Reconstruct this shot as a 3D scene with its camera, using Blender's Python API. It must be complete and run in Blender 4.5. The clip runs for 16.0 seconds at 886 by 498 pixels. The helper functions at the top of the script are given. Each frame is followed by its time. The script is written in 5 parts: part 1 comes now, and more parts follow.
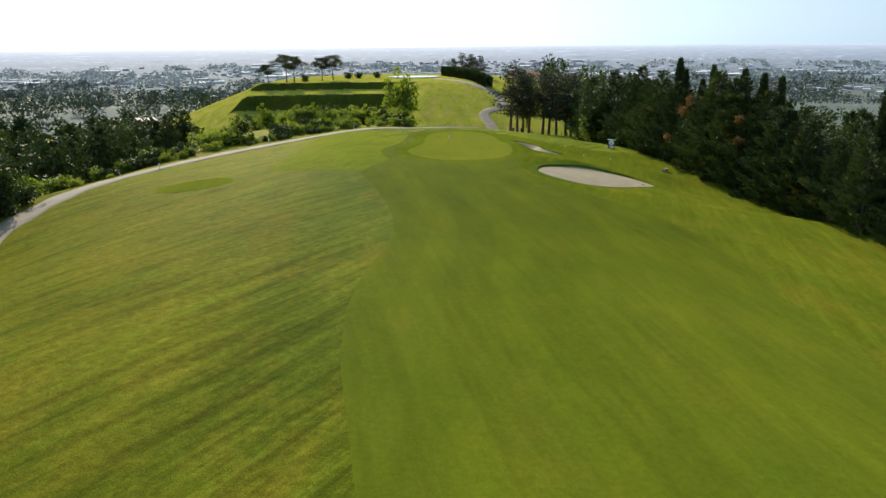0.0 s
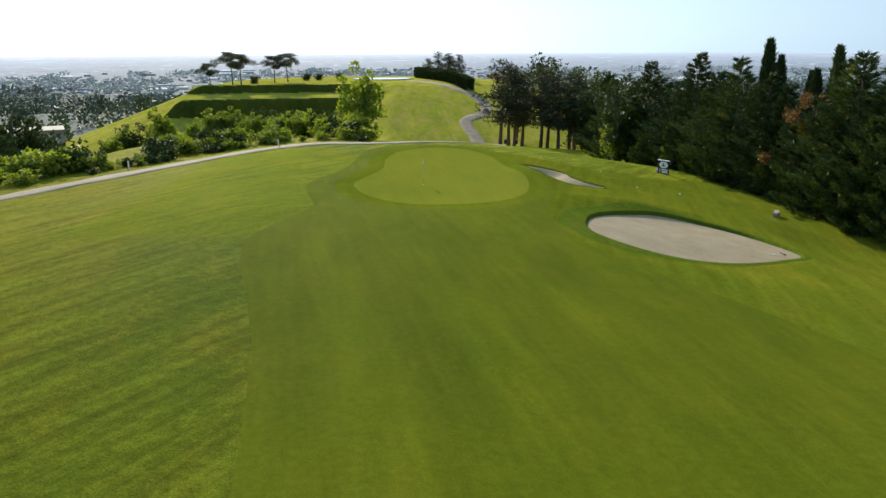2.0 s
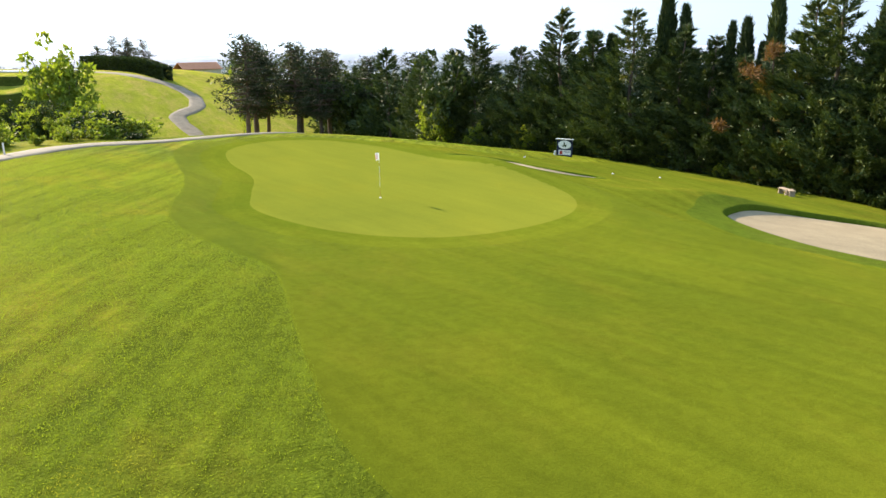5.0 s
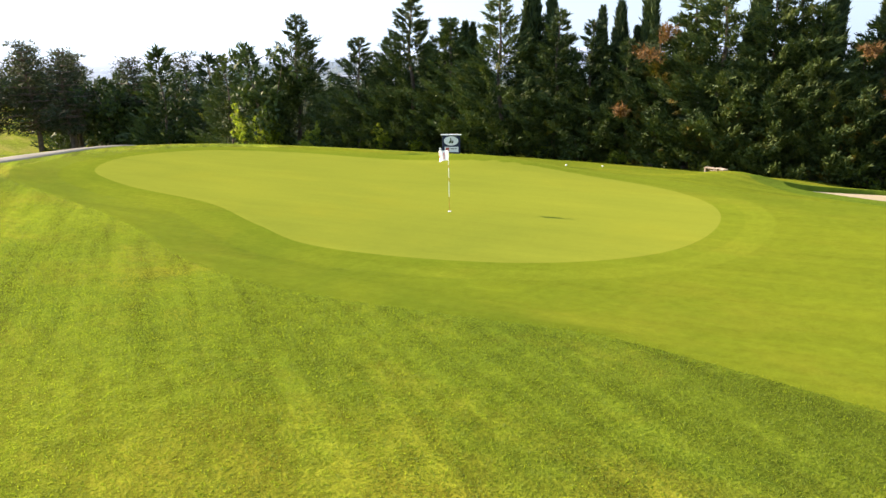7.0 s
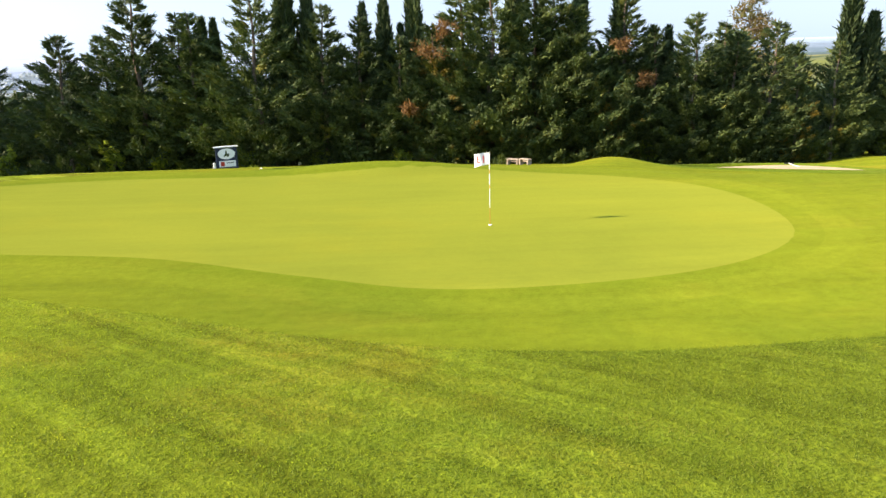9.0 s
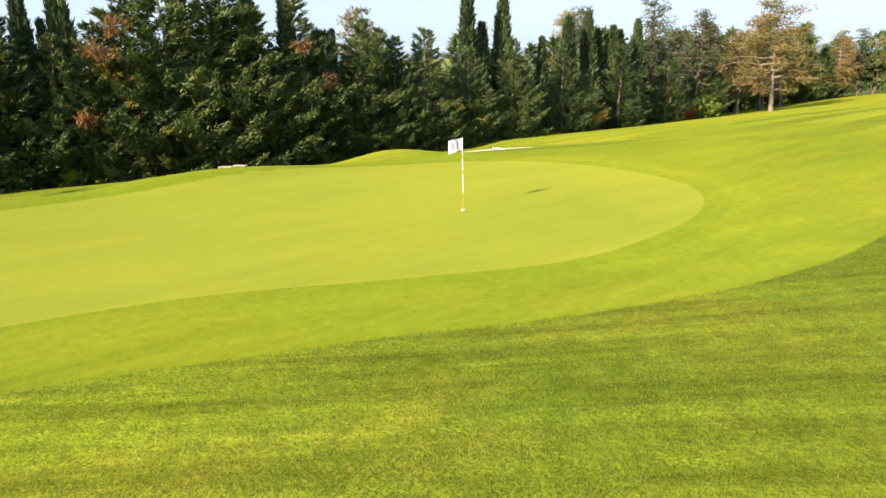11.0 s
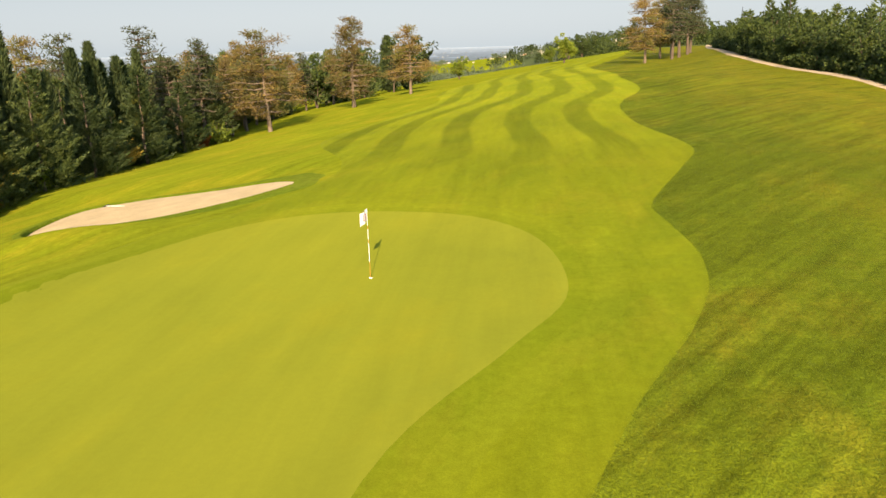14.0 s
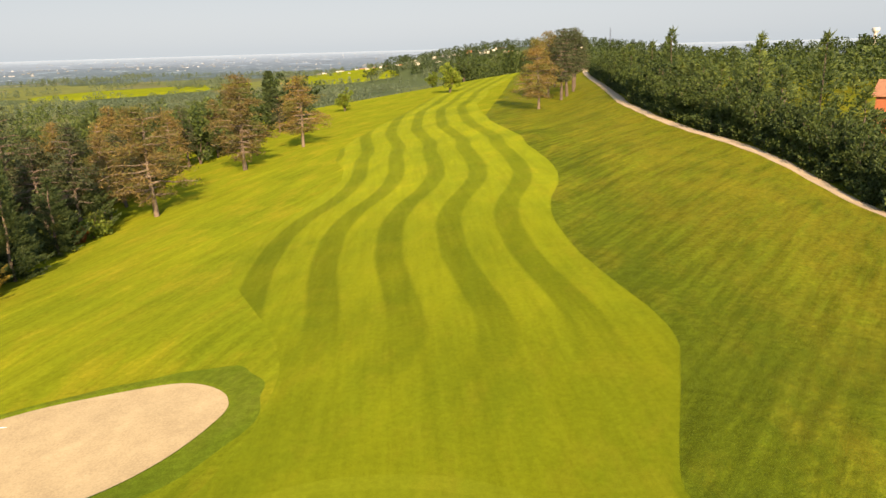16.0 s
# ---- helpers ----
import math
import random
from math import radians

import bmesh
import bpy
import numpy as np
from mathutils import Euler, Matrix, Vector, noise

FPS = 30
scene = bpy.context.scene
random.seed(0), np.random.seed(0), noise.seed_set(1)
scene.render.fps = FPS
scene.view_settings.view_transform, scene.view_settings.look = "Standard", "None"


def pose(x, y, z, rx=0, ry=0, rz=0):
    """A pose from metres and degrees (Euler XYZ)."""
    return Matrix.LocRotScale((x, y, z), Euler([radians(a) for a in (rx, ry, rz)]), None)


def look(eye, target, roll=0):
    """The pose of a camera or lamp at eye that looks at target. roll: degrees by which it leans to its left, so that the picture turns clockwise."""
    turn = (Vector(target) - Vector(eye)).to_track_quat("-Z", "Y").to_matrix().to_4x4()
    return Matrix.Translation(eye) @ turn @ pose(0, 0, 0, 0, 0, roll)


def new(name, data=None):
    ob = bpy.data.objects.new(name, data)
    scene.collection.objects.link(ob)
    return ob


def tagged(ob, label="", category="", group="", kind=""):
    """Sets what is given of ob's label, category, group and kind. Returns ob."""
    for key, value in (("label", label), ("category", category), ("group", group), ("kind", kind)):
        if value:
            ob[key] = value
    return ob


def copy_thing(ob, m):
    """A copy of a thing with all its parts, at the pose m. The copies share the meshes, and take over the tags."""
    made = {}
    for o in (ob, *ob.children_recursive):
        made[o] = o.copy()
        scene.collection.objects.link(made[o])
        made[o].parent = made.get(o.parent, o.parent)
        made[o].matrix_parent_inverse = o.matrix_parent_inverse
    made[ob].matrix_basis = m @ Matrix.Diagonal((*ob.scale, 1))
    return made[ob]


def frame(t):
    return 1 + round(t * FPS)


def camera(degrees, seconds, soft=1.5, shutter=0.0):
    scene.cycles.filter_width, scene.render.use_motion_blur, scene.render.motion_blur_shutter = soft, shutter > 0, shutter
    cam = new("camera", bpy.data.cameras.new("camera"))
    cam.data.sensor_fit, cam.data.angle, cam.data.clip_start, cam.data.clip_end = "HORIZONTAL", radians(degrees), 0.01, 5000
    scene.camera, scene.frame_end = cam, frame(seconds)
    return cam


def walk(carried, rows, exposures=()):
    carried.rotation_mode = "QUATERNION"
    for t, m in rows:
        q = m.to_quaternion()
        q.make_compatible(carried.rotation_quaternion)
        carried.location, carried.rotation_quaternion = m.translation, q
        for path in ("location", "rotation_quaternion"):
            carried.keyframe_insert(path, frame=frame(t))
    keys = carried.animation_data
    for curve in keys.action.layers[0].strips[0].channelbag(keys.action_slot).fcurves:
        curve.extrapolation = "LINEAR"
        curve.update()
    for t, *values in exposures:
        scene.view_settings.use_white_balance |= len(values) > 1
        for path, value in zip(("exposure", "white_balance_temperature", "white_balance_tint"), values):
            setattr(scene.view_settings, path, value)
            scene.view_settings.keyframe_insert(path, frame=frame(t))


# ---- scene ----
# The drone's path: seconds, x, y, z, yaw to the left of +y, pitch, roll.
cam = camera(63.97, 16.0)
ROWS = [
    (0, 2.37, -0.50, 13.98, 1.21, -16.21, -0.56),
    (0.5, 2.70, 10.95, 13.00, 1.39, -15.99, -0.55),
    (1, 2.81, 21.84, 12.18, 1.26, -15.86, -0.50),
    (1.5, 2.64, 31.23, 11.34, 0.69, -15.74, -0.41),
    (2, 2.04, 38.35, 10.40, -0.85, -15.66, -0.36),
    (2.5, 0.64, 43.69, 9.54, -3.19, -15.76, -0.35),
    (3, -1.41, 48.04, 8.88, -6.61, -15.91, -0.36),
    (3.5, -3.61, 52.39, 8.24, -11.09, -16.06, -0.33),
    (6, -14.39, 73.61, 5.78, -39.60, -15.91, -0.89),
    (6.5, -15.52, 77.14, 5.44, -45.22, -15.84, -1.03),
    (7, -16.40, 80.19, 5.23, -50.53, -15.84, -1.17),
    (7.5, -17.25, 83.38, 5.14, -57.13, -15.90, -1.32),
    (8, -17.93, 86.54, 5.10, -64.37, -16.01, -1.54),
    (10.5, -16.33, 100.90, 4.50, -106.62, -15.95, -1.30),
    (11, -15.83, 103.66, 4.52, -116.34, -16.09, -1.09),
    (11.5, -15.10, 106.29, 4.58, -125.27, -16.21, -0.76),
    (12, -13.97, 108.41, 4.55, -132.52, -16.20, -0.54),
    (12.5, -12.06, 109.93, 4.36, -139.61, -16.07, -0.62),
    (13, -9.96, 110.99, 4.21, -145.78, -15.93, -0.93),
    (13.5, -8.12, 111.69, 4.57, -153.50, -15.94, -1.38),
    (14, -6.53, 112.03, 6.32, -161.99, -16.01, -1.59),
    (14.5, -5.20, 111.96, 8.33, -166.95, -16.07, -1.64),
    (15, -3.80, 111.00, 10.41, -169.24, -16.09, -1.65),
    (15.5, -2.51, 108.98, 12.37, -170.65, -16.04, -1.61),
    (16, -1.32, 106.04, 14.28, -171.94, -16.00, -1.59),
]


def aim(x, y, z, yaw, pitch, roll):
    a, b = radians(yaw), radians(pitch)
    return look((x, y, z), (x - math.sin(a) * math.cos(b), y + math.cos(a) * math.cos(b), z + math.sin(b)), roll)


EXPOSURES = [(0.0, 0.52, 7400, 11), (2.5, 0.54, 7250, 9), (3.5, 0.92, 7350, 10), (6.0, 1.47, 7700, 18), (8.0, 1.57, 7800, 19), (10.5, 1.58, 7800, 19), (11.5, 1.46, 8050, 17), (12.5, 1.22, 9300, 17), (14.5, 0.99, 9700, 20), (16.0, 0.98, 9900, 22)]
walk(cam, [(r[0], aim(*r[1:])) for r in ROWS], EXPOSURES)

# ---- light: a low sun ahead of the start, a clear hazy sky ----
SUN_WAY = Vector((0.28, -0.856, -0.436))
sun_data = bpy.data.lights.new("sun", "SUN")
sun_data.energy, sun_data.angle, sun_data.color = 5.0, radians(0.7), (1.0, 0.93, 0.78)
sun = new("sun", sun_data)
sun.matrix_basis = SUN_WAY.to_track_quat("-Z", "Y").to_matrix().to_4x4()
sun.location = (0, 0, 80)
world = bpy.data.worlds.new("sky")
scene.world = world
world.use_nodes = True
sky = world.node_tree.nodes.new("ShaderNodeTexSky")
sky.sky_type, sky.sun_disc = "NISHITA", False
sky.sun_elevation, sky.sun_rotation = radians(25.9), radians(-18.1)
sky.air_density, sky.dust_density, sky.ozone_density = 1.0, 0.7, 1.5
back = world.node_tree.nodes["Background"]
back.inputs["Strength"].default_value = 0.054
# a bright summer haze lies over the clear sky, whitest towards the sun
haze = world.node_tree.nodes.new("ShaderNodeTexSky")
haze.sky_type, haze.turbidity, haze.sun_direction = "PREETHAM", 3.0, -SUN_WAY


def sky_step(kind, a, b):
    n = world.node_tree.nodes.new("ShaderNodeMix")
    n.data_type, n.blend_type = "RGBA", kind
    n.inputs[0].default_value = 1.0
    for value, socket in ((a, n.inputs[6]), (b, n.inputs[7])):
        if isinstance(value, tuple):
            socket.default_value = value
        else:
            world.node_tree.links.new(value, socket)
    return n.outputs[2]


def washed(colour, amount):
    n = world.node_tree.nodes.new("ShaderNodeHueSaturation")
    n.inputs["Saturation"].default_value = amount
    world.node_tree.links.new(colour, n.inputs["Color"])
    return n.outputs["Color"]


veil = sky_step("MULTIPLY", washed(haze.outputs["Color"], 0.35), (7.6, 12.2, 17.4, 1))
clear = sky_step("MULTIPLY", washed(sky.outputs["Color"], 0.4), (0.18, 0.2, 0.23, 1))
world.node_tree.links.new(sky_step("ADD", clear, veil), back.inputs["Color"])


# ---- materials ----
def material(name):
    m = bpy.data.materials.new(name)
    m.use_nodes = True
    t = m.node_tree
    b = t.nodes["Principled BSDF"]
    b.inputs["Specular IOR Level"].default_value = 0.25
    return m, t, b


def node(t, kind, **values):
    n = t.nodes.new(kind)
    for key, value in values.items():
        if key in n.inputs:
            n.inputs[key].default_value = value
    return n


def place(t, scale=(1, 1, 1), turn=0.0):
    g = t.nodes.new("ShaderNodeNewGeometry")
    r = node(t, "ShaderNodeMapping", Rotation=(0, 0, radians(turn)))
    m = node(t, "ShaderNodeMapping", Scale=scale)
    t.links.new(g.outputs["Position"], r.inputs["Vector"])
    t.links.new(r.outputs["Vector"], m.inputs["Vector"])
    return m.outputs["Vector"]


def noise_tex(t, where, scale, detail=3.0, rough=0.55):
    n = node(t, "ShaderNodeTexNoise", Scale=scale, Detail=detail, Roughness=rough)
    t.links.new(where, n.inputs["Vector"])
    return n.outputs["Fac"]


def ramp(t, fac, stops):
    n = t.nodes.new("ShaderNodeValToRGB")
    e = n.color_ramp.elements
    while len(e) < len(stops):
        e.new(0.5)
    for s, (p, c) in zip(e, stops):
        s.position, s.color = p, (c, c, c, 1) if isinstance(c, float) else (*c, 1)
    t.links.new(fac, n.inputs["Fac"])
    return n.outputs["Color"]


def mix(t, fac, a, b, how="MIX"):
    n = t.nodes.new("ShaderNodeMix")
    n.data_type, n.blend_type = "RGBA", how
    for socket, value in ((n.inputs[0], fac), (n.inputs[6], a), (n.inputs[7], b)):
        if isinstance(value, (int, float)):
            socket.default_value = value
        elif isinstance(value, tuple):
            socket.default_value = (*value, 1)
        else:
            t.links.new(value, socket)
    return n.outputs[2]


def bump(t, b, fac, strength, distance):
    n = node(t, "ShaderNodeBump", Strength=strength, Distance=distance)
    t.links.new(fac, n.inputs["Height"])
    t.links.new(n.outputs["Normal"], b.inputs["Normal"])


def grass(name, dark, light, dry, dry_amount, blade=1.0, stripes=False, relief=0.6, grain=0.38, dry_from=0.52, gloss=0.0, nap=0.25, streak=0.06, turn=-12, longer=None, blot=0.12):
    """Mown turf: broad patches, dry spots, mower lines along the hole, and a fine grain of blades."""
    m, t, b = material(name)
    b.inputs["Specular IOR Level"].default_value, b.inputs["Specular Tint"].default_value = gloss, (0.62, 0.75, 0.16, 1)
    p = place(t)
    broad = ramp(t, noise_tex(t, p, 0.09, 4.0), [(0.35, dark), (0.68, light)])
    mid = noise_tex(t, p, 0.55, 4.0, 0.65)
    c = mix(t, ramp(t, mid, [(0.4, 0.0), (0.7, 0.55)]), broad, light)
    lines = noise_tex(t, place(t, (0.55, 0.05, 0.3)), 1.0, 3.0, 0.6)
    c = mix(t, ramp(t, lines, [(0.42, 0.0), (0.7, 0.5)]), c, dark)
    dry_fac = noise_tex(t, place(t, (0.3, 0.16, 0.2)), 1.0, 5.0, 0.7)
    c = mix(t, ramp(t, dry_fac, [(dry_from, 0.0), (dry_from + 0.2, dry_amount)]), c, dry)
    blotch = noise_tex(t, place(t, (0.17, 0.06, 0.1), 7), 1.0, 5.0, 0.62)
    c = mix(t, 1.0, c, ramp(t, blotch, [(0.34, (1.0 - blot, 1.0 - 0.8 * blot, 1.0 - blot)), (0.66, (1.0 + blot, 1.0 + 0.75 * blot, 1.0))]), "MULTIPLY")
    pulled = noise_tex(t, place(t, (1.5, 0.11, 0.2), turn), 1.0, 4.0, 0.7)
    c = mix(t, 1.0, c, ramp(t, pulled, [(0.32, 1.0 - streak), (0.68, 1.0 + streak)]), "MULTIPLY")
    if longer:
        # longer, greener grass next to the fairway, drier towards the path
        by = t.nodes.new("ShaderNodeUVMap")
        by.uv_map = "beside"
        part_ = t.nodes.new("ShaderNodeSeparateXYZ")
        t.links.new(by.outputs["UV"], part_.inputs["Vector"])
        near = ramp(t, part_.outputs["X"], [(0.0, 0.0), (0.45, 0.08), (0.7, 0.55), (0.86, 0.95), (1.0, 1.0)])
        along = ramp(t, part_.outputs["Y"], [(0.0, 0.0), (0.22, 0.2), (0.38, 0.7), (0.5, 0.8), (0.57, 0.5), (0.64, 0.15), (0.72, 0.0)])
        uneven = ramp(t, noise_tex(t, place(t, (0.16, 0.09, 0.1), turn), 1.0, 4.0, 0.65), [(0.34, 0.35), (0.6, 1.0)])
        sere = mix(t, 1.0, ramp(t, part_.outputs["X"], [(0.0, 0.75), (0.5, 0.45), (0.75, 0.0)]), ramp(t, noise_tex(t, place(t, (0.9, 0.12, 0.1), turn), 1.0, 4.0, 0.7), [(0.38, 0.15), (0.62, 1.0)]), "MULTIPLY")
        c = mix(t, sere, c, (0.175, 0.158, 0.016))
        c = mix(t, 1.0, c, ramp(t, part_.outputs["Y"], [(0.0, 0.9), (0.4, 0.93), (0.55, 1.1), (0.72, 1.28), (0.85, 1.3)]), "MULTIPLY")
        c = mix(t, mix(t, 1.0, mix(t, 1.0, near, along, "MULTIPLY"), uneven, "MULTIPLY"), c, longer)
    if stripes:
        uv = t.nodes.new("ShaderNodeUVMap")
        uv.uv_map = "across"
        w = node(t, "ShaderNodeTexWave", Scale=1.0, Distortion=0.0)
        w.wave_type, w.bands_direction, w.wave_profile = "BANDS", "X", "SIN"
        w.inputs["Scale"].default_value = math.pi / 10
        t.links.new(uv.outputs["UV"], w.inputs["Vector"])
        sep = t.nodes.new("ShaderNodeSeparateXYZ")
        t.links.new(uv.outputs["UV"], sep.inputs["Vector"])
        # darker over a middle stretch, back to full tone at the green
        way = node(t, "ShaderNodeMapRange")
        way.inputs["From Min"].default_value, way.inputs["From Max"].default_value = 20.0, 120.0
        t.links.new(sep.outputs["Y"], way.inputs["Value"])
        c = mix(t, 1.0, c, ramp(t, way.outputs["Result"], [(0.15, 1.0), (0.36, 0.82), (0.56, 0.84), (0.74, 1.0)]), "MULTIPLY")
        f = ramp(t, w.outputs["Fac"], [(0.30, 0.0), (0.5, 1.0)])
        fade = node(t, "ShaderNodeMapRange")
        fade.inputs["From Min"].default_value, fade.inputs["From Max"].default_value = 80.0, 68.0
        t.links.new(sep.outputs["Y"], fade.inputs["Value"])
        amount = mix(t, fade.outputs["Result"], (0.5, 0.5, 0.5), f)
        # part of the leaning blades' sheen is put into the two stripe tones
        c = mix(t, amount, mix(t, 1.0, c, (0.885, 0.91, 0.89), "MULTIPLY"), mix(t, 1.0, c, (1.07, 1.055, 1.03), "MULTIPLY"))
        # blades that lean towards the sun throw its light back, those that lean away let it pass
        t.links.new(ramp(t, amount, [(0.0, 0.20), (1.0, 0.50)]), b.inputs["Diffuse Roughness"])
    fine = noise_tex(t, p, 16.0 * blade, 4.0, 0.75)
    tuft = noise_tex(t, p, 2.6 * blade, 3.0, 0.65)
    c = mix(t, 1.0, c, ramp(t, fine, [(0.25, 1.0 - grain), (0.75, 1.0 + 0.8 * grain)]), "MULTIPLY")
    c = mix(t, 1.0, c, ramp(t, tuft, [(0.3, 1.0 - 0.5 * grain), (0.7, 1.0 + 0.42 * grain)]), "MULTIPLY")
    c = mix(t, 1.0, c, (1.035, 1.0, 0.95), "MULTIPLY")
    t.links.new(c, b.inputs["Base Color"])
    b.inputs["Roughness"].default_value, b.inputs["Diffuse Roughness"].default_value = 0.62, nap
    b.inputs["Sheen Weight"].default_value, b.inputs["Sheen Roughness"].default_value = 0.025, 0.5
    b.inputs["Sheen Tint"].default_value = (0.75, 0.8, 0.2, 1)
    both = mix(t, 0.5, fine, tuft)
    bump(t, b, both, relief, 0.12)
    return m


GRASS_ROUGH = grass("rough_grass", (0.071, 0.104, 0.010), (0.115, 0.142, 0.012), (0.20, 0.168, 0.020), 0.6, relief=0.8, grain=0.5, dry_from=0.48, gloss=0.002, nap=0.05, streak=0.44, turn=28, longer=(0.062, 0.095, 0.009), blot=0.16)
GRASS_FAIR = grass("fairway_grass", (0.097, 0.133, 0.011), (0.138, 0.164, 0.013), (0.2, 0.18, 0.02), 0.35, 1.5, True, 0.3, 0.22, nap=0.5, streak=0.1, gloss=0.001)
GRASS_GREEN = grass("green_turf", (0.140, 0.165, 0.021), (0.168, 0.187, 0.023), (0.21, 0.20, 0.02), 0.3, 2.5, False, 0.05, 0.07, nap=0.22, streak=0.05, blot=0.07)
GRASS_COLLAR = grass("fringe_grass", (0.102, 0.138, 0.012), (0.136, 0.163, 0.014), (0.2, 0.18, 0.02), 0.35, 1.6, False, 0.2, 0.22, nap=0.3, streak=0.06)
GRASS_EDGE = grass("collar_grass", (0.094, 0.131, 0.011), (0.126, 0.154, 0.013), (0.18, 0.16, 0.02), 0.3, 1.6, False, 0.2, 0.2, nap=0.3)
GRASS_HILL = grass("hill_grass", (0.18, 0.21, 0.028), (0.29, 0.31, 0.042), (0.36, 0.29, 0.09), 0.8, 1.0, False, 0.6, 0.38, 0.45, 0.0, 0.0)
GRASS_SEMI = grass("semi_rough_grass", (0.095, 0.130, 0.011), (0.134, 0.158, 0.013), (0.21, 0.178, 0.02), 0.5, 1.3, relief=0.4, grain=0.3, dry_from=0.48, nap=0.36, streak=0.16, turn=14)
# dark grass of the terrace banks, with their shade put into the colour
GRASS_BANK_SHADE = grass("shaded_bank_grass", (0.042, 0.060, 0.012), (0.080, 0.100, 0.016), (0.10, 0.09, 0.03), 0.4, 0.8, relief=0.8, grain=0.5)
GRASS_LIP = grass("lip_grass", (0.064, 0.108, 0.012), (0.100, 0.138, 0.015), (0.12, 0.12, 0.03), 0.3)
GRASS_TEE = grass("tee_grass", (0.12, 0.15, 0.018), (0.15, 0.17, 0.02), (0.2, 0.18, 0.03), 0.4, 1.5, False, 0.2, 0.2)


def far_fields(name="far_fields", air=0.0):
    """Farmland: fields of different crops, each with its own tone; air: how much distance haze is mixed into the
    colour.
    """
    m, t, b = material(name)
    p = place(t)
    cells = node(t, "ShaderNodeTexVoronoi", Scale=0.0085)
    t.links.new(place(t, (1.0, 0.6, 0.0)), cells.inputs["Vector"])
    sep = t.nodes.new("ShaderNodeSeparateColor")
    t.links.new(cells.outputs["Color"], sep.inputs["Color"])
    c = ramp(t, sep.outputs[0], [(0.0, (0.04, 0.065, 0.022)), (0.35, (0.06, 0.085, 0.022)), (0.5, (0.15, 0.16, 0.026)), (0.62, (0.07, 0.095, 0.025)), (0.85, (0.18, 0.16, 0.055)), (1.0, (0.05, 0.075, 0.025))])
    mottle = noise_tex(t, p, 0.05, 5.0, 0.6)
    c = mix(t, 1.0, c, ramp(t, mottle, [(0.3, 0.75), (0.7, 1.15)]), "MULTIPLY")
    # haze of the distance, put into the base colour
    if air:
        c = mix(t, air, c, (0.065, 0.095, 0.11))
    t.links.new(c, b.inputs["Base Color"])
    b.inputs["Roughness"].default_value = 1.0
    return m


GRASS_FIELD = far_fields()


def plain(name, color, dark, scale=3.0, rough=0.85, relief=0.3, metal=0.0):
    m, t, b = material(name)
    p = place(t)
    c = ramp(t, noise_tex(t, p, scale, 5.0, 0.65), [(0.3, dark), (0.7, color)])
    grain = noise_tex(t, p, scale * 14, 3.0)
    c = mix(t, 1.0, c, ramp(t, grain, [(0.3, 0.85), (0.7, 1.1)]), "MULTIPLY")
    t.links.new(c, b.inputs["Base Color"])
    b.inputs["Roughness"].default_value, b.inputs["Metallic"].default_value = rough, metal
    bump(t, b, grain, relief, 0.02)
    return m


SAND = plain("bunker_sand", (0.372, 0.292, 0.176), (0.280, 0.216, 0.130), 0.7)
SAND.node_tree.nodes["Principled BSDF"].inputs["Diffuse Roughness"].default_value = 0.4
SAND.node_tree.nodes["Principled BSDF"].inputs["Specular IOR Level"].default_value = 0.15
GRAVEL = plain("path_gravel", (0.35, 0.272, 0.185), (0.235, 0.183, 0.125), 0.6)
GRAVEL.node_tree.nodes["Principled BSDF"].inputs["Diffuse Roughness"].default_value = 0.6
GRAVEL.node_tree.nodes["Principled BSDF"].inputs["Specular IOR Level"].default_value = 0.2
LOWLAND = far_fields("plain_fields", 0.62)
BARK = plain("bark", (0.16, 0.12, 0.09), (0.07, 0.05, 0.04), 3.0, 0.95, 0.8)
BARK_PALE = plain("pine_bark", (0.23, 0.175, 0.125), (0.12, 0.085, 0.06), 3.0, 0.95, 0.8)
WHITE = plain("white_paint", (0.8, 0.8, 0.78), (0.7, 0.7, 0.68), 6.0, 0.5, 0.05)
BLACK = plain("dark_metal", (0.03, 0.03, 0.032), (0.02, 0.02, 0.02), 6.0, 0.5, 0.05)
RED = plain("red_paint", (0.5, 0.05, 0.03), (0.38, 0.03, 0.02), 6.0, 0.5, 0.05)
OCHRE = plain("ochre_paint", (0.42, 0.20, 0.04), (0.33, 0.15, 0.03), 6.0, 0.5, 0.05)
NAVY = plain("dark_blue_paint", (0.025, 0.035, 0.075), (0.018, 0.025, 0.05), 6.0, 0.5, 0.05)
WOOD = plain("grey_wood", (0.36, 0.29, 0.22), (0.22, 0.17, 0.13), 8.0, 0.8, 0.3)
TERRACOTTA = plain("roof_tiles", (0.42, 0.19, 0.10), (0.28, 0.12, 0.07), 2.0)
STUCCO = plain("pale_stucco", (0.68, 0.62, 0.52), (0.58, 0.52, 0.43), 1.0)
CONCRETE = plain("pale_concrete", (0.36, 0.33, 0.29), (0.28, 0.255, 0.22), 0.4)


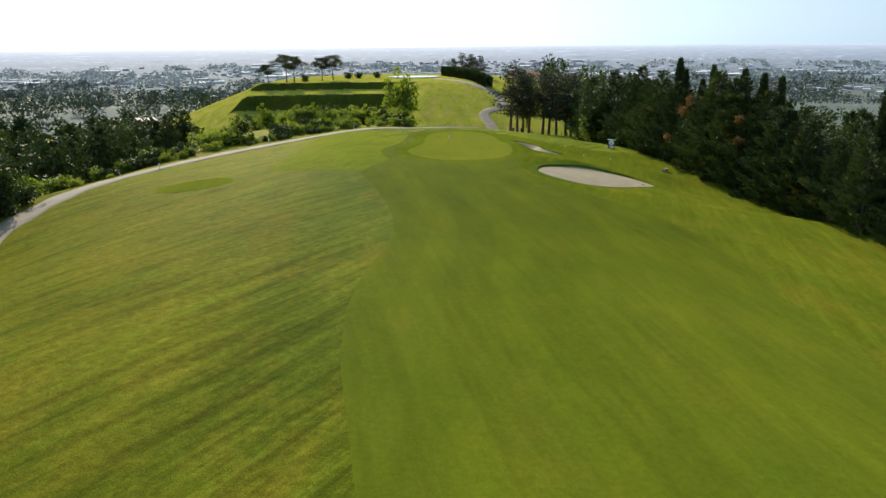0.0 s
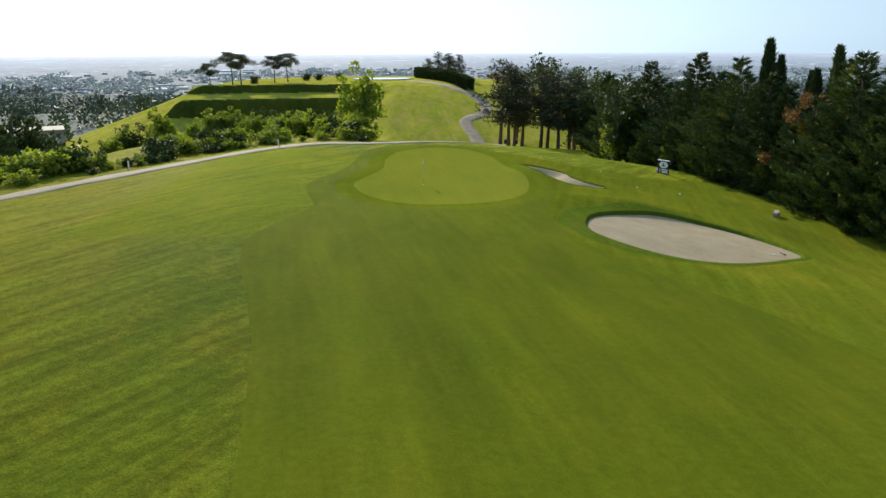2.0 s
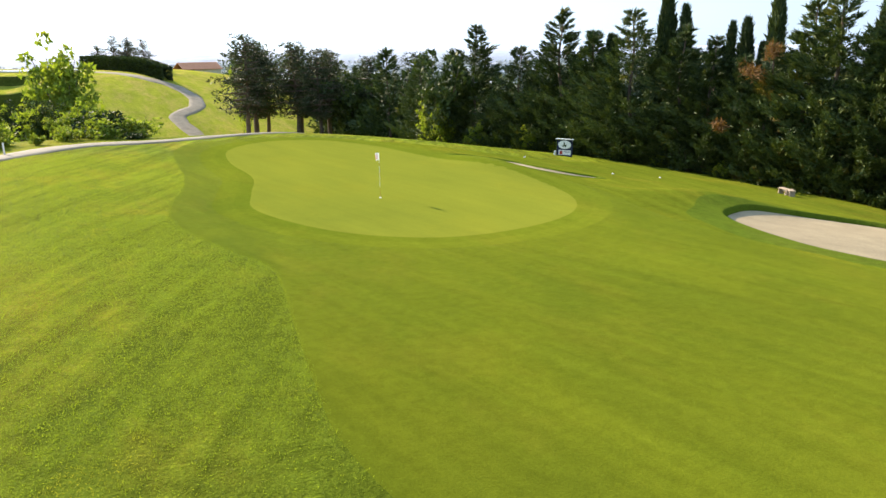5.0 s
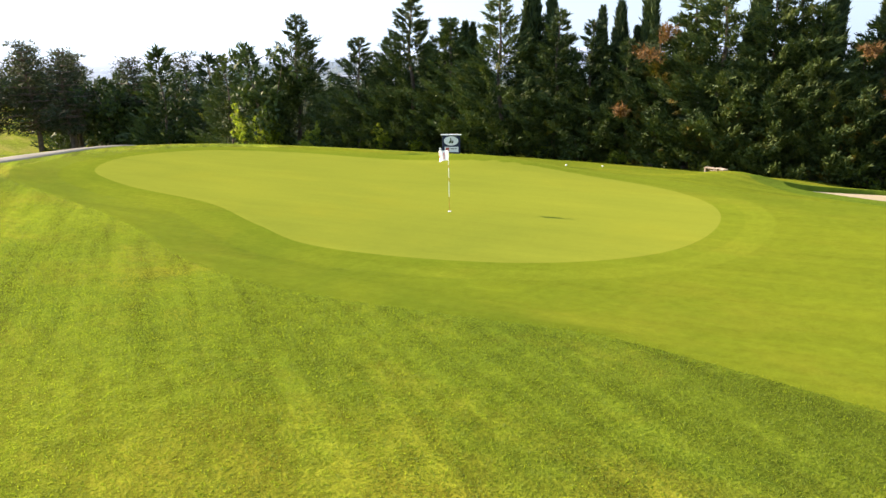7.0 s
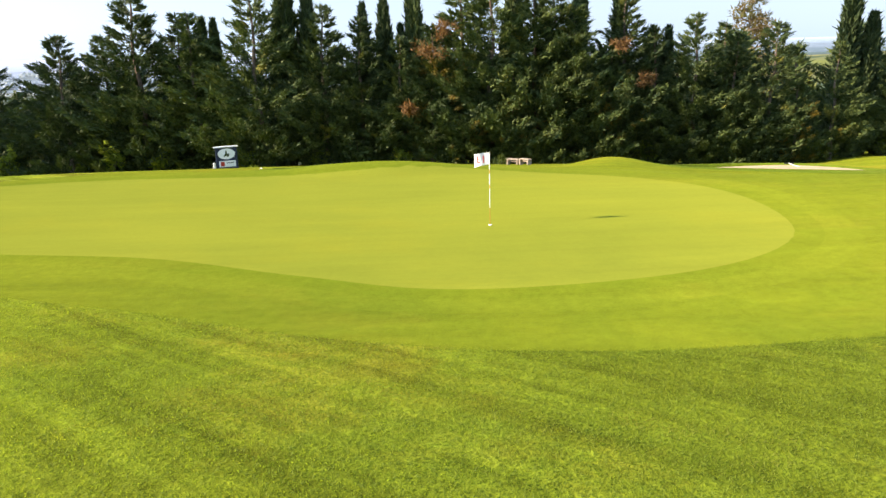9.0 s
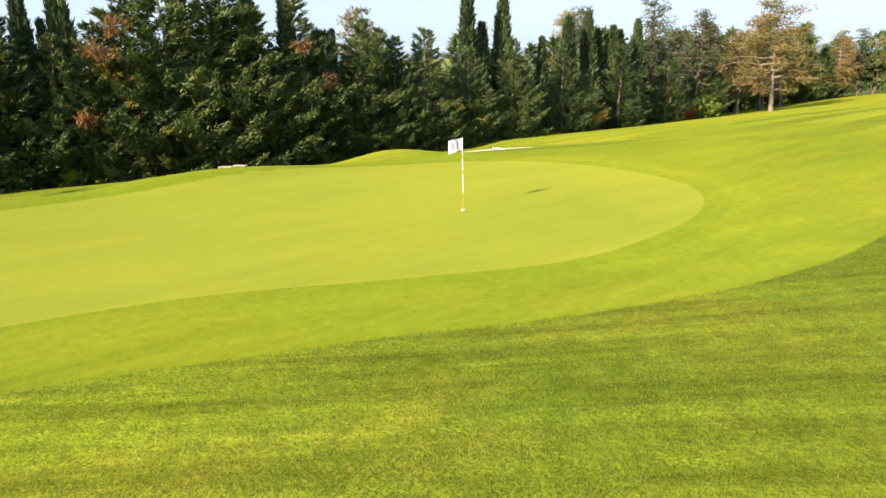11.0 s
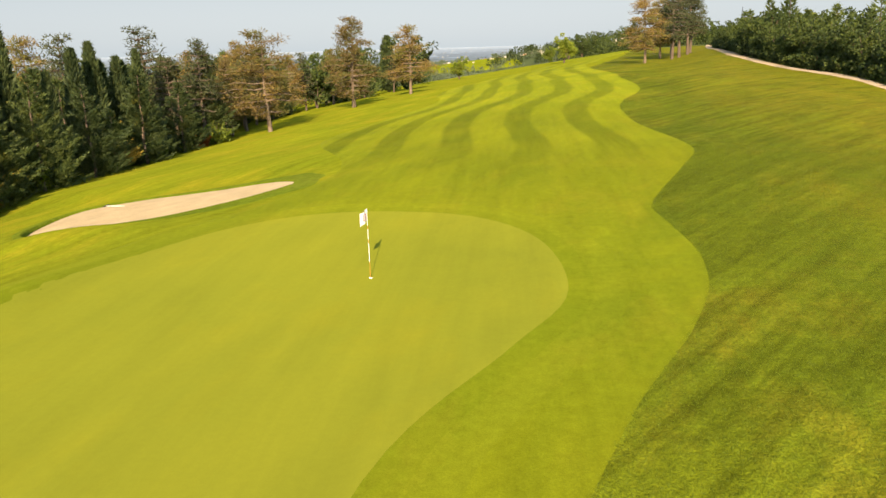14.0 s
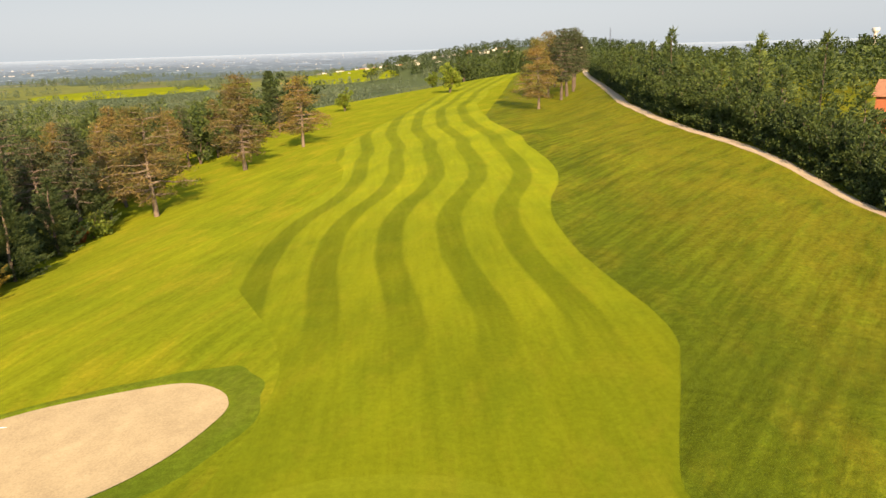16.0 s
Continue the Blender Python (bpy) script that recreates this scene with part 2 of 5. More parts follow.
def foliage(name, dark, light, odd=None, odd_share=0.0, glow=0.3):
    """Leaves or needles: each spray has its own tone, each tree its own cast, and light shines through."""
    m, t, b = material(name)
    g, o = t.nodes.new("ShaderNodeNewGeometry"), t.nodes.new("ShaderNodeObjectInfo")
    c = ramp(t, g.outputs["Random Per Island"], [(0.0, dark), (1.0, light)])
    if odd:
        spots = noise_tex(t, place(t), 0.45, 2.0)
        c = mix(t, ramp(t, spots, [(1 - odd_share - 0.03, 0.0), (1 - odd_share + 0.05, 0.9)]), c, odd)
    c = mix(t, 1.0, c, ramp(t, o.outputs["Random"], [(0.0, (0.68, 0.72, 0.72)), (1.0, (1.4, 1.3, 1.15))]), "MULTIPLY")
    t.links.new(c, b.inputs["Base Color"])
    b.inputs["Roughness"].default_value = 0.65
    tr = t.nodes.new("ShaderNodeBsdfTranslucent")
    t.links.new(mix(t, 1.0, c, (1.2, 1.25, 0.6), "MULTIPLY"), tr.inputs["Color"])
    s = node(t, "ShaderNodeMixShader", Fac=glow)
    t.links.new(b.outputs[0], s.inputs[1])
    t.links.new(tr.outputs[0], s.inputs[2])
    t.links.new(s.outputs[0], t.nodes["Material Output"].inputs["Surface"])
    return m


NEEDLE_DARK = foliage("dark_needles", (0.020, 0.042, 0.015), (0.074, 0.104, 0.029), (0.150, 0.150, 0.028), 0.32, 0.12)
NEEDLE_RUST = foliage("needles_with_rusty_tips", (0.024, 0.050, 0.018), (0.080, 0.115, 0.032), (0.24, 0.165, 0.03), 0.42, 0.14)
NEEDLE_DEAD = foliage("dead_orange_needles", (0.08, 0.046, 0.02), (0.17, 0.088, 0.032), None, 0, 0.25)
NEEDLE_CYPRESS = foliage("cypress_sprays", (0.020, 0.040, 0.018), (0.064, 0.092, 0.032), None, 0, 0.12)
NEEDLE_BROWN = foliage("browning_pine_needles", (0.09, 0.066, 0.024), (0.25, 0.17, 0.055), (0.12, 0.12, 0.032), 0.48, 0.2)
NEEDLE_PINE = foliage("pine_needles", (0.025, 0.037, 0.018), (0.061, 0.075, 0.034), None, 0, 0.2)
NEEDLE_CEDAR = foliage("cedar_needles", (0.045, 0.08, 0.03), (0.13, 0.17, 0.045))
LEAF_BRIGHT = foliage("bright_leaves", (0.08, 0.13, 0.02), (0.21, 0.265, 0.042), (0.16, 0.18, 0.04), 0.4, 0.45)
LEAF_DARK = foliage("dark_leaves", (0.014, 0.031, 0.009), (0.062, 0.092, 0.021), None, 0, 0.14)
LEAF_RED = foliage("red_leaves", (0.20, 0.05, 0.02), (0.42, 0.12, 0.04), None, 0, 0.4)
# leaves of far woods: haze put into the colour, stronger with distance
LEAF_MID = foliage("lightly_hazed_leaves", (0.04, 0.066, 0.042), (0.08, 0.11, 0.066), None, 0, 0.03)
LEAF_FAR = foliage("hazed_distant_leaves", (0.075, 0.11, 0.105), (0.115, 0.15, 0.14), None, 0, 0.02)
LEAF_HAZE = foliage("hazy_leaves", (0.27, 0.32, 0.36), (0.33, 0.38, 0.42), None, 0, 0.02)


# ---- mesh helpers ----
def solid(name, verts, faces, mat, parent=None, label="", smooth=False):
    me = bpy.data.meshes.new(name)
    me.from_pydata(np.asarray(verts).tolist(), [], faces if isinstance(faces, list) else np.asarray(faces).tolist())
    me.materials.append(mat)
    if smooth:
        me.polygons.foreach_set("use_smooth", [True] * len(me.polygons))
    me.update()
    ob = new(name, me)
    ob.parent = parent
    return tagged(ob, label)


def part(name, bm, mat, parent=None, label="", smooth=False):
    me = bpy.data.meshes.new(name)
    bm.to_mesh(me)
    bm.free()
    me.materials.append(mat)
    if smooth:
        me.polygons.foreach_set("use_smooth", [True] * len(me.polygons))
    ob = new(name, me)
    ob.parent = parent
    return tagged(ob, label)


def thing(name, label, category, group="", kind=""):
    return tagged(new(name), label, category, group, kind)


def box(bm, x, y, z, sx, sy, sz, bevel=0.0, turn=None):
    made = bmesh.ops.create_cube(bm, size=1.0, matrix=Matrix.Translation((x, y, z)) @ (turn or Matrix()) @ Matrix.Diagonal((sx, sy, sz, 1)))["verts"]
    if bevel:
        bmesh.ops.bevel(bm, geom=list({e for v in made for e in v.link_edges}), offset=bevel, segments=1, affect="EDGES")
    return bm


def block(x, y, z, sx, sy, sz, bevel=0.0, turn=None):
    return box(bmesh.new(), x, y, z, sx, sy, sz, bevel, turn)


def tube(points, radii, sides=7):
    """Vertices and faces of a bent, tapering limb."""
    pts = np.asarray(points, float)
    d = np.gradient(pts, axis=0)
    d /= np.linalg.norm(d, axis=1, keepdims=True)
    side = np.cross(d, (0.31, 0.17, 0.93) if abs(d[0, 2]) < 0.9 else (1, 0.1, 0))
    side /= np.linalg.norm(side, axis=1, keepdims=True)
    other = np.cross(d, side)
    a = np.arange(sides) * 2 * np.pi / sides
    v = pts[:, None] + np.asarray(radii)[:, None, None] * (np.cos(a)[None, :, None] * side[:, None] + np.sin(a)[None, :, None] * other[:, None])
    n = len(pts)
    f = [(i * sides + j, i * sides + (j + 1) % sides, (i + 1) * sides + (j + 1) % sides, (i + 1) * sides + j) for i in range(n - 1) for j in range(sides)]
    return v.reshape(-1, 3), f + [tuple(range(sides))[::-1], tuple(range((n - 1) * sides, n * sides))]


def joined(some):
    """Several sets of vertices and faces as one."""
    verts, faces, k = [], [], 0
    for v, f in some:
        verts.append(v)
        faces += [tuple(i + k for i in q) for q in f]
        k += len(v)
    return np.concatenate(verts), faces


def sprays(rng, at, way, length, width, fold=0.35):
    """Small leaf sprays: a pointed blade at each place, along its way."""
    n = len(at)
    way = way / np.maximum(np.linalg.norm(way, axis=1, keepdims=True), 1e-6)
    side = np.cross(way, rng.normal(size=(n, 3)))
    side /= np.maximum(np.linalg.norm(side, axis=1, keepdims=True), 1e-6)
    up = np.cross(side, way)
    l, w = np.broadcast_to(length, n)[:, None], np.broadcast_to(width, n)[:, None]
    tip, skew = at + way * l, up * w * fold
    v = np.stack([at + side * w * 0.5 - skew, tip, at - side * w * 0.5 + skew], 1).reshape(-1, 3)
    return v, np.arange(n * 3).reshape(-1, 3)


# ---- the lie of the land ----
def ss(a, b, v):
    """A smooth step from 0 at a to 1 at b."""
    v = np.clip((v - a) / (b - a), 0.0, 1.0)
    return v * v * (3 - 2 * v)


def soft(v, w):
    """A soft ramp: 0 below, v above, with a bend of width w."""
    return w * np.logaddexp(0.0, v / w)


def wavy(x, y, s, seed):
    """Smooth bumps of about the size s, between -1 and 1."""
    a, b = x / s + seed, y / s - 1.7 * seed
    return (np.sin(1.7 * a + 1.3 * np.sin(0.9 * b)) + np.sin(1.5 * b + 1.1 * np.sin(1.1 * a + seed)) + np.sin(a * 0.8 - b * 1.2)) / 3


def ring(outline, n=96):
    """A closed smooth curve through a few points, as n points."""
    p = np.array(outline, float)
    k = np.arange(n) * len(p) / n
    i, f = k.astype(int), (k % 1)[:, None]
    a, b, c, d = (p[(i + j) % len(p)] for j in (-1, 0, 1, 2))
    return 0.5 * (2 * b + (c - a) * f + (2 * a - 5 * b + 4 * c - d) * f**2 + (3 * b - a - 3 * c + d) * f**3)


def inside(x, y, outline):
    """The signed distance to a closed curve, below 0 inside it."""
    shape = np.shape(x)
    q = np.stack([np.ravel(x), np.ravel(y)], -1)
    far = np.full(len(q), 1e9)
    odd = np.zeros(len(q), bool)
    for a, b in zip(outline, np.roll(outline, -1, 0)):
        e, w = b - a, q - a
        far = np.minimum(far, np.hypot(*(w - np.clip((w @ e) / (e @ e), 0, 1)[:, None] * e).T))
        up = (a[1] <= q[:, 1]) != (b[1] <= q[:, 1])
        odd ^= up & (q[:, 0] < a[0] + (q[:, 1] - a[1]) * e[0] / (e[1] if abs(e[1]) > 1e-9 else 1e-9))
    return np.where(odd, -far, far).reshape(shape)


def height(x, y):
    """The ground's height, from the green's level."""
    x, y = np.asarray(x, float), np.asarray(y, float)
    ridge = 0.5 + 1.6 * ss(110, -30, y) + 3.0 * ss(-60, -330, y)
    slope = 0.125 + 0.02 * ss(-20, 40, y) + 0.008 * ss(60, 100, y)
    right = -slope * soft(x - 6.5, 4.0)
    right = right * (1 - 0.55 * ss(142, 176, y))
    right = right - 0.36 * np.exp(-(((x - 18) / 5.6) ** 2 + ((y - 77) / 3.6) ** 2))
    crest = -33 - 5.5 * np.exp(-(((y - 58) / 20) ** 2))
    left = -0.34 * soft(crest - x, 1.5) * ss(15, 60, y) - 0.02 * soft(-22 - x, 3.0) + 0.3 * ss(-4, -12, x) * ss(-24, -14, x)
    left = left - 2.2 * np.exp(-(((x + 33) / 7) ** 2 + ((y - 39) / 18) ** 2)) + 1.1 * ss(6, -40, y) * ss(-5, -17, x) * ss(-160, -80, y)
    brow = -0.135 * soft(y - 122, 4.0)
    z = ridge + right + left + brow
    g = np.exp(-(((x - 2.5) / 11) ** 2 + ((y - 100) / 21) ** 2) ** 2)
    z = z * (1 - g)
    z = z + 0.05 * wavy(x, y, 7, 3.0) * (1 - g)
    z = z + 0.55 * np.exp(-(((x - 17.0) / 4.0) ** 2 + ((y - 90.3) / 2.0) ** 2))
    z = z + 0.42 * np.exp(-(((x - 10.4) / 1.3) ** 2 + ((y - 99.5) / 4.2) ** 2))
    z = z - 0.55 * ss(25.2, 29.5, x) * ss(70, 76, y) * ss(92, 86, y)
    # the valley, and the terraced hill across it
    z = np.maximum(z, -26 + 3 * wavy(x, y, 60, 2.0))
    d = np.hypot((x + 27) / np.where(x < -27, 0.95, 1.15), y - 300) + 2 * wavy(x, y, 40, 5.0)
    hill = 0.6 - (0.27 + 0.08 * ss(-60, -75, x)) * soft(d - 46, 5.0) + 0.25 * wavy(x, y, 14, 2.0) * ss(30, 55, d)
    # two grass terraces cut into its flank, each a steep bank over a sloping shelf
    e = y + 3 * wavy(x, y, 30, 1.0) - 0.1 * (x + 45)
    steps = 0.4 - 2.4 * ss(263, 261, e) - 0.10 * soft(261 - e, 0.8) - 4.6 * ss(250.5, 247, e) - 0.10 * soft(247 - e, 0.8) - 0.3 * soft(236 - e, 3.0)
    bank = ss(-77, -71, x) * ss(-8, -22, x)
    hill = hill + (np.minimum(steps, hill + 3) - hill) * bank * ss(275, 267, y)
    z = np.maximum(z, hill)
    # far land: a plain that meets the horizon, low hills behind the start
    r = np.hypot(x, y - 60)
    plain = -46 + 33 * ss(500, 4900, r)
    z = z + (plain - z) * ss(420, 800, r) * ss(-300, 100, y)
    z2 = -24 + 14 * ss(600, 4900, r) + 9 * wavy(x, y, 230, 1.0) * ss(200, 500, r) * ss(3000, 1200, r)
    knoll = 34 * np.exp(-(((x - 10) / 230) ** 2 + ((y + 820) / 150) ** 2)) + 26 * np.exp(-(((x + 250) / 200) ** 2 + ((y + 420) / 220) ** 2))
    return z + (z2 + knoll - z) * ss(-190, -400, y - 0.6 * np.abs(x + 10))


# ---- the ground ----
BUNKER_BIG = ring([(11.7, 81.2), (12.6, 84.5), (14.7, 86.9), (18.2, 88.3), (21.5, 87.8), (24.0, 85.4), (25.3, 81.0), (23.0, 78.9), (20.6, 77.7), (17.8, 76.9), (15.6, 76.9), (13.7, 77.8), (12.2, 79.3)])
BUNKER_SMALL = ring([(10.3, 104.4), (12.4, 104.4), (14.2, 103.0), (14.5, 101.0), (15.4, 99.4), (17.0, 98.3), (15.4, 96.9), (13.5, 96.9), (12.2, 99.2), (11.0, 102.0)], 60)
GREEN = ring([(-4.3, 94.3), (-3.6, 98.2), (-2.5, 102.6), (-2.5, 108.5), (-1.4, 113.6), (1.8, 116.6), (5.6, 115.6), (7.9, 110.6), (8.8, 104.0), (9.9, 97.0), (9.4, 91.4), (7.4, 88.0), (4.2, 86.5), (0.4, 86.7), (-2.6, 89.4)])


def grown(outline, by):
    """A closed curve moved outwards."""
    d = np.roll(outline, -1, 0) - np.roll(outline, 1, 0)
    d /= np.linalg.norm(d, axis=1, keepdims=True)
    turn = 1 if np.sum(outline[:, 0] * np.roll(outline[:, 1], -1) - outline[:, 1] * np.roll(outline[:, 0], -1)) > 0 else -1
    return outline + turn * by * np.stack([d[:, 1], -d[:, 0]], 1)


def graded(breaks, most):
    """Grid lines at given steps over stretches, then growing outwards on both sides."""
    mid = np.concatenate([np.arange(a, b, s) for a, b, s in breaks] + [[breaks[-1][1]]])
    lo, hi, step = [mid[0]], [mid[-1]], 1.5
    while hi[-1] < most or lo[-1] > -most:
        lo.append(max(lo[-1] - step, -most)), hi.append(min(hi[-1] + step, most))
        step *= 1.075
    return np.unique(np.concatenate([lo, mid, hi]))


def dug(x, y):
    """The ground with its bunkers hollowed out."""
    z = height(x, y)
    near = (x > 6) & (x < 30) & (y > 70) & (y < 110)
    cut = np.zeros_like(z)
    for outline, depth in ((BUNKER_BIG, 0.9), (BUNKER_SMALL, 1.2)):
        cut[near] = np.maximum(cut[near], depth * ss(0.2, -0.3, inside(x[near], y[near], outline)))
    return z - cut


gx = graded([(-96, -40, 2.0), (-40, -8, 1.0), (-8, 30, 0.5), (30, 64, 1.0)], 900)
gy = graded([(-50, 70, 1.25), (70, 124, 0.5), (124, 236, 2.0), (236, 270, 0.7), (270, 320, 2.0)], 900)
X, Y = np.meshgrid(gx, gy)
Z = dug(X, Y)
n = len(gx)
k = (np.arange(len(gy) - 1)[:, None] * n + np.arange(n - 1)).ravel()
ground = tagged(solid("ground", np.stack([X, Y, Z], -1).reshape(-1, 3), np.stack([k, k + 1, k + n + 1, k + n], 1), GRASS_ROUGH, smooth=True),
       "rolling mown rough grass with dry patches", "ground", kind="structure")
for extra in (GRASS_HILL, GRASS_FIELD, GRASS_SEMI, LOWLAND, GRASS_BANK_SHADE):
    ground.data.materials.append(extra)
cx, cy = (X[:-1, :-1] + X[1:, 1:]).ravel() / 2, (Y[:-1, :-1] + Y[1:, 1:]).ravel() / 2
# the steep terrace banks get the shaded grass, by their slope
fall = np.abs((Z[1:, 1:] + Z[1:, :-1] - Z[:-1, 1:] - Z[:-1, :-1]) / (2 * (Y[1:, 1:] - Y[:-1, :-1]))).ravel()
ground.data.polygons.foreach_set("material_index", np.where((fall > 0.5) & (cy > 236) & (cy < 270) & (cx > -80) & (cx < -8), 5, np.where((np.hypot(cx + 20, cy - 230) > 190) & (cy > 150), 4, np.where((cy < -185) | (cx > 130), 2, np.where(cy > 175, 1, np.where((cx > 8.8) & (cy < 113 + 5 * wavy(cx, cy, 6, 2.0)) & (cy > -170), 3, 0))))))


def beside_fairway():
    """How far each place of the rough lies from the fairway's edge, and how far along it."""
    uv = ground.data.uv_layers.new(name="beside")
    u_ = np.clip(1 + (X - edge(WEST, Y)) / 16.0, 0, 1)
    v_ = np.clip((Y - 20) / 110.0, 0, 1)
    at_ = np.zeros(len(ground.data.loops), int)
    ground.data.loops.foreach_get("vertex_index", at_)
    uv.data.foreach_set("uv", np.stack([u_.ravel(), v_.ravel()], 1)[at_].ravel())


def draped(name, outline, lift, mat, label, category, rings=24, depth=None, kind="structure", parent=None, hem=0.012):
    """A patch with a closed outline that lies on the ground."""
    c = outline.mean(0)
    s = np.linspace(0, 1, rings + 1)[1:]
    p = np.concatenate([[c], (c + (outline - c)[None] * s[:, None, None]).reshape(-1, 2)])
    z = height(p[:, 0], p[:, 1]) + lift
    z[-len(outline):] -= hem
    if depth:
        z = z - depth(inside(p[:, 0], p[:, 1], outline))
    m = len(outline)
    f = [(0, 1 + j, 1 + (j + 1) % m) for j in range(m)]
    for i in range(rings - 1):
        a = 1 + i * m
        f += [(a + j, a + m + j, a + m + (j + 1) % m, a + (j + 1) % m) for j in range(m)]
    return tagged(solid(name, np.column_stack([p, z]), f, mat, parent, smooth=True), label, category, kind=kind)


WEST = [(-340, 8.0), (-200, 6.0), (-110, 14.0), (-80, 13.0), (-60, 13.5), (-46, 11.8), (-30, 9.5), (-16, 7.2), (-4.3, 4.0), (4.4, 1.6), (12.6, 0.65), (17.4, -0.5), (25.5, -2.2), (32.3, -3.0), (38.1, -2.9), (44.2, -2.1), (49.2, -2.05), (52.7, -2.4), (56.5, -3.1), (60, -3.75), (64, -4.9), (67.3, -5.9), (70, -6.8), (73.1, -7.5), (75, -7.6), (79.7, -6.8), (82.8, -6.2), (85.4, -5.8), (88, -6.6), (91, -7.4), (94, -7.6), (97, -7.1), (100, -6.2), (104, -5.5), (108, -5.3), (113, -5.0), (117, -3.6), (119.4, 0.5)]
EAST = [(-340, 30.0), (-200, 30.0), (-113, 31.0), (-43, 30.6), (-20, 30.8), (-2.6, 29.7), (8, 27.6), (18, 23.6), (26.4, 21.6), (36, 21.8), (46.2, 22.0), (53, 22.2), (59, 21.0), (63.6, 18.5), (73, 12.3), (77, 10.5), (80, 9.9), (83.3, 9.6), (87, 10.0), (92, 11.4), (98, 11.4), (104, 10.2), (110, 9.4), (115, 7.8), (119.4, 3.4)]


def edge(table, y):
    """A smooth edge through a table of y and x."""
    t = np.array(table)
    fine = np.interp(np.linspace(t[0, 0], t[-1, 0], 1200), t[:, 0], t[:, 1])
    w = np.hanning(9)
    fine = np.convolve(np.pad(fine, 4, mode="edge"), w / w.sum(), "valid")
    return np.interp(y, np.linspace(t[0, 0], t[-1, 0], 1200), fine)


beside_fairway()
fy = np.concatenate([np.arange(-338, -60, 4.0), np.arange(-60, 119.5, 0.5)])
fs = np.concatenate([[-0.014], np.linspace(0, 1, 65), [1.014]])
wx, ex = edge(WEST, fy), edge(EAST, fy)
FX = wx[:, None] + (ex - wx)[:, None] * fs
FY = np.broadcast_to(fy[:, None], FX.shape)
FZ = height(FX, FY) + 0.015
FZ[:, [0, -1]] -= 0.03
m = len(fs)
k = (np.arange(len(fy) - 1)[:, None] * m + np.arange(m - 1)).ravel()
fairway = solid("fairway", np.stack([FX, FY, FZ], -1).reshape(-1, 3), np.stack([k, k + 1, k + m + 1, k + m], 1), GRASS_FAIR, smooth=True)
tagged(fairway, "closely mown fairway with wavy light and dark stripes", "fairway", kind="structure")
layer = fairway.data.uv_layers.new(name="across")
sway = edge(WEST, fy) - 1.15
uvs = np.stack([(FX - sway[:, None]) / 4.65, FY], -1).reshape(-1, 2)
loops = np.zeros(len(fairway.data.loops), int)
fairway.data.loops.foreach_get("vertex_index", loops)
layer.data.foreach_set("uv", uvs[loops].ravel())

draped("tee", ring([(-26.5, 66), (-24.5, 70), (-21.5, 71.5), (-20, 68.5), (-22, 65), (-25, 64)], 40), 0.03, GRASS_TEE, "small smooth raised tee patch", "tee", 8)
draped("far_field", ring([(272, -676), (300, -730), (262, -790), (205, -775), (150, -690), (170, -650), (220, -640)], 40), 2.0, GRASS_COLLAR, "bright yellow-green field on a far slope", "field", 10, hem=6.0)
draped("far_field", ring([(480, -505), (470, -600), (400, -690), (330, -720), (345, -640), (420, -520)], 40), 2.0, GRASS_COLLAR, "bright yellow-green field beyond the woods", "field", 10, hem=6.0)
draped("apron", grown(GREEN, 1.7), 0.019, GRASS_COLLAR, "ring of short fringe grass round the putting green", "fringe")
draped("collar", grown(GREEN, 0.75), 0.025, GRASS_EDGE, "narrow darker collar of grass at the green's edge", "collar")
draped("putting_green", grown(GREEN, 0.05), 0.03, GRASS_GREEN, "smooth pale green putting surface", "putting green", 30)


def bunker(outline, label, low, deep, ramp_in, fringe, fall=0.0):
    b = thing("bunker", label, "bunker")
    # longer, darker grass that is mown round the sand by hand
    k_ = np.arange(len(outline)) * 2 * np.pi / len(outline)
    way_ = grown(outline, 1.0) - outline
    wide_ = fringe * (0.3 + 0.7 * ss(0.5, -0.6, way_[:, 0])) * (1 + 0.12 * np.sin(5 * k_) + 0.08 * np.sin(11 * k_ + 1))
    band = [outline + way_ * (0.2 + (wide_ - 0.2) * q)[:, None] for q in np.linspace(0, 1, 7)]
    v = np.concatenate([np.column_stack([o, height(o[:, 0], o[:, 1]) + (0.012 if i < 6 else -0.012)]) for i, o in enumerate(band)])
    c = len(outline)
    solid("grass_surround", v, [(i * c + j, i * c + (j + 1) % c, (i + 1) * c + (j + 1) % c, (i + 1) * c + j) for i in range(6) for j in range(c)], GRASS_LIP, b, "longer dark green grass", True)
    # the sand lies flush at its south edge and falls to a face of turf at the north
    south, north = outline[:, 1].min() + 1.5, outline[:, 1].max() - 0.8
    sand = draped("sand", outline, -low, SAND, "", "", 20, lambda d: deep * ss(0.0, -ramp_in, d), "", b)
    for p in sand.data.vertices:
        p.co.z -= fall * float(ss(south, north, p.co.y))
    # the grass lip: from the turf over the rim and down to the sand
    loops_ = [(grown(outline, 0.34), 0.004), (grown(outline, 0.14), 0.035), (grown(outline, 0.0), 0.0), (grown(outline, -0.12), -low - 0.12)]
    v = np.concatenate([np.column_stack([o, height(o[:, 0], o[:, 1]) + h - (fall * ss(south, north, o[:, 1]) if h < -0.01 else 0)]) for o, h in loops_])
    c = len(outline)
    f = [(i * c + j, i * c + (j + 1) % c, (i + 1) * c + (j + 1) % c, (i + 1) * c + j) for i in range(3) for j in range(c)]
    solid("grass_lip", v, f, GRASS_LIP, b, "dark grass lip", True)
    return b


bunker(BUNKER_BIG, "oval bunker of pale beige sand with grassy lip", 0.05, 0.03, 2.0, 1.75, 0.17)
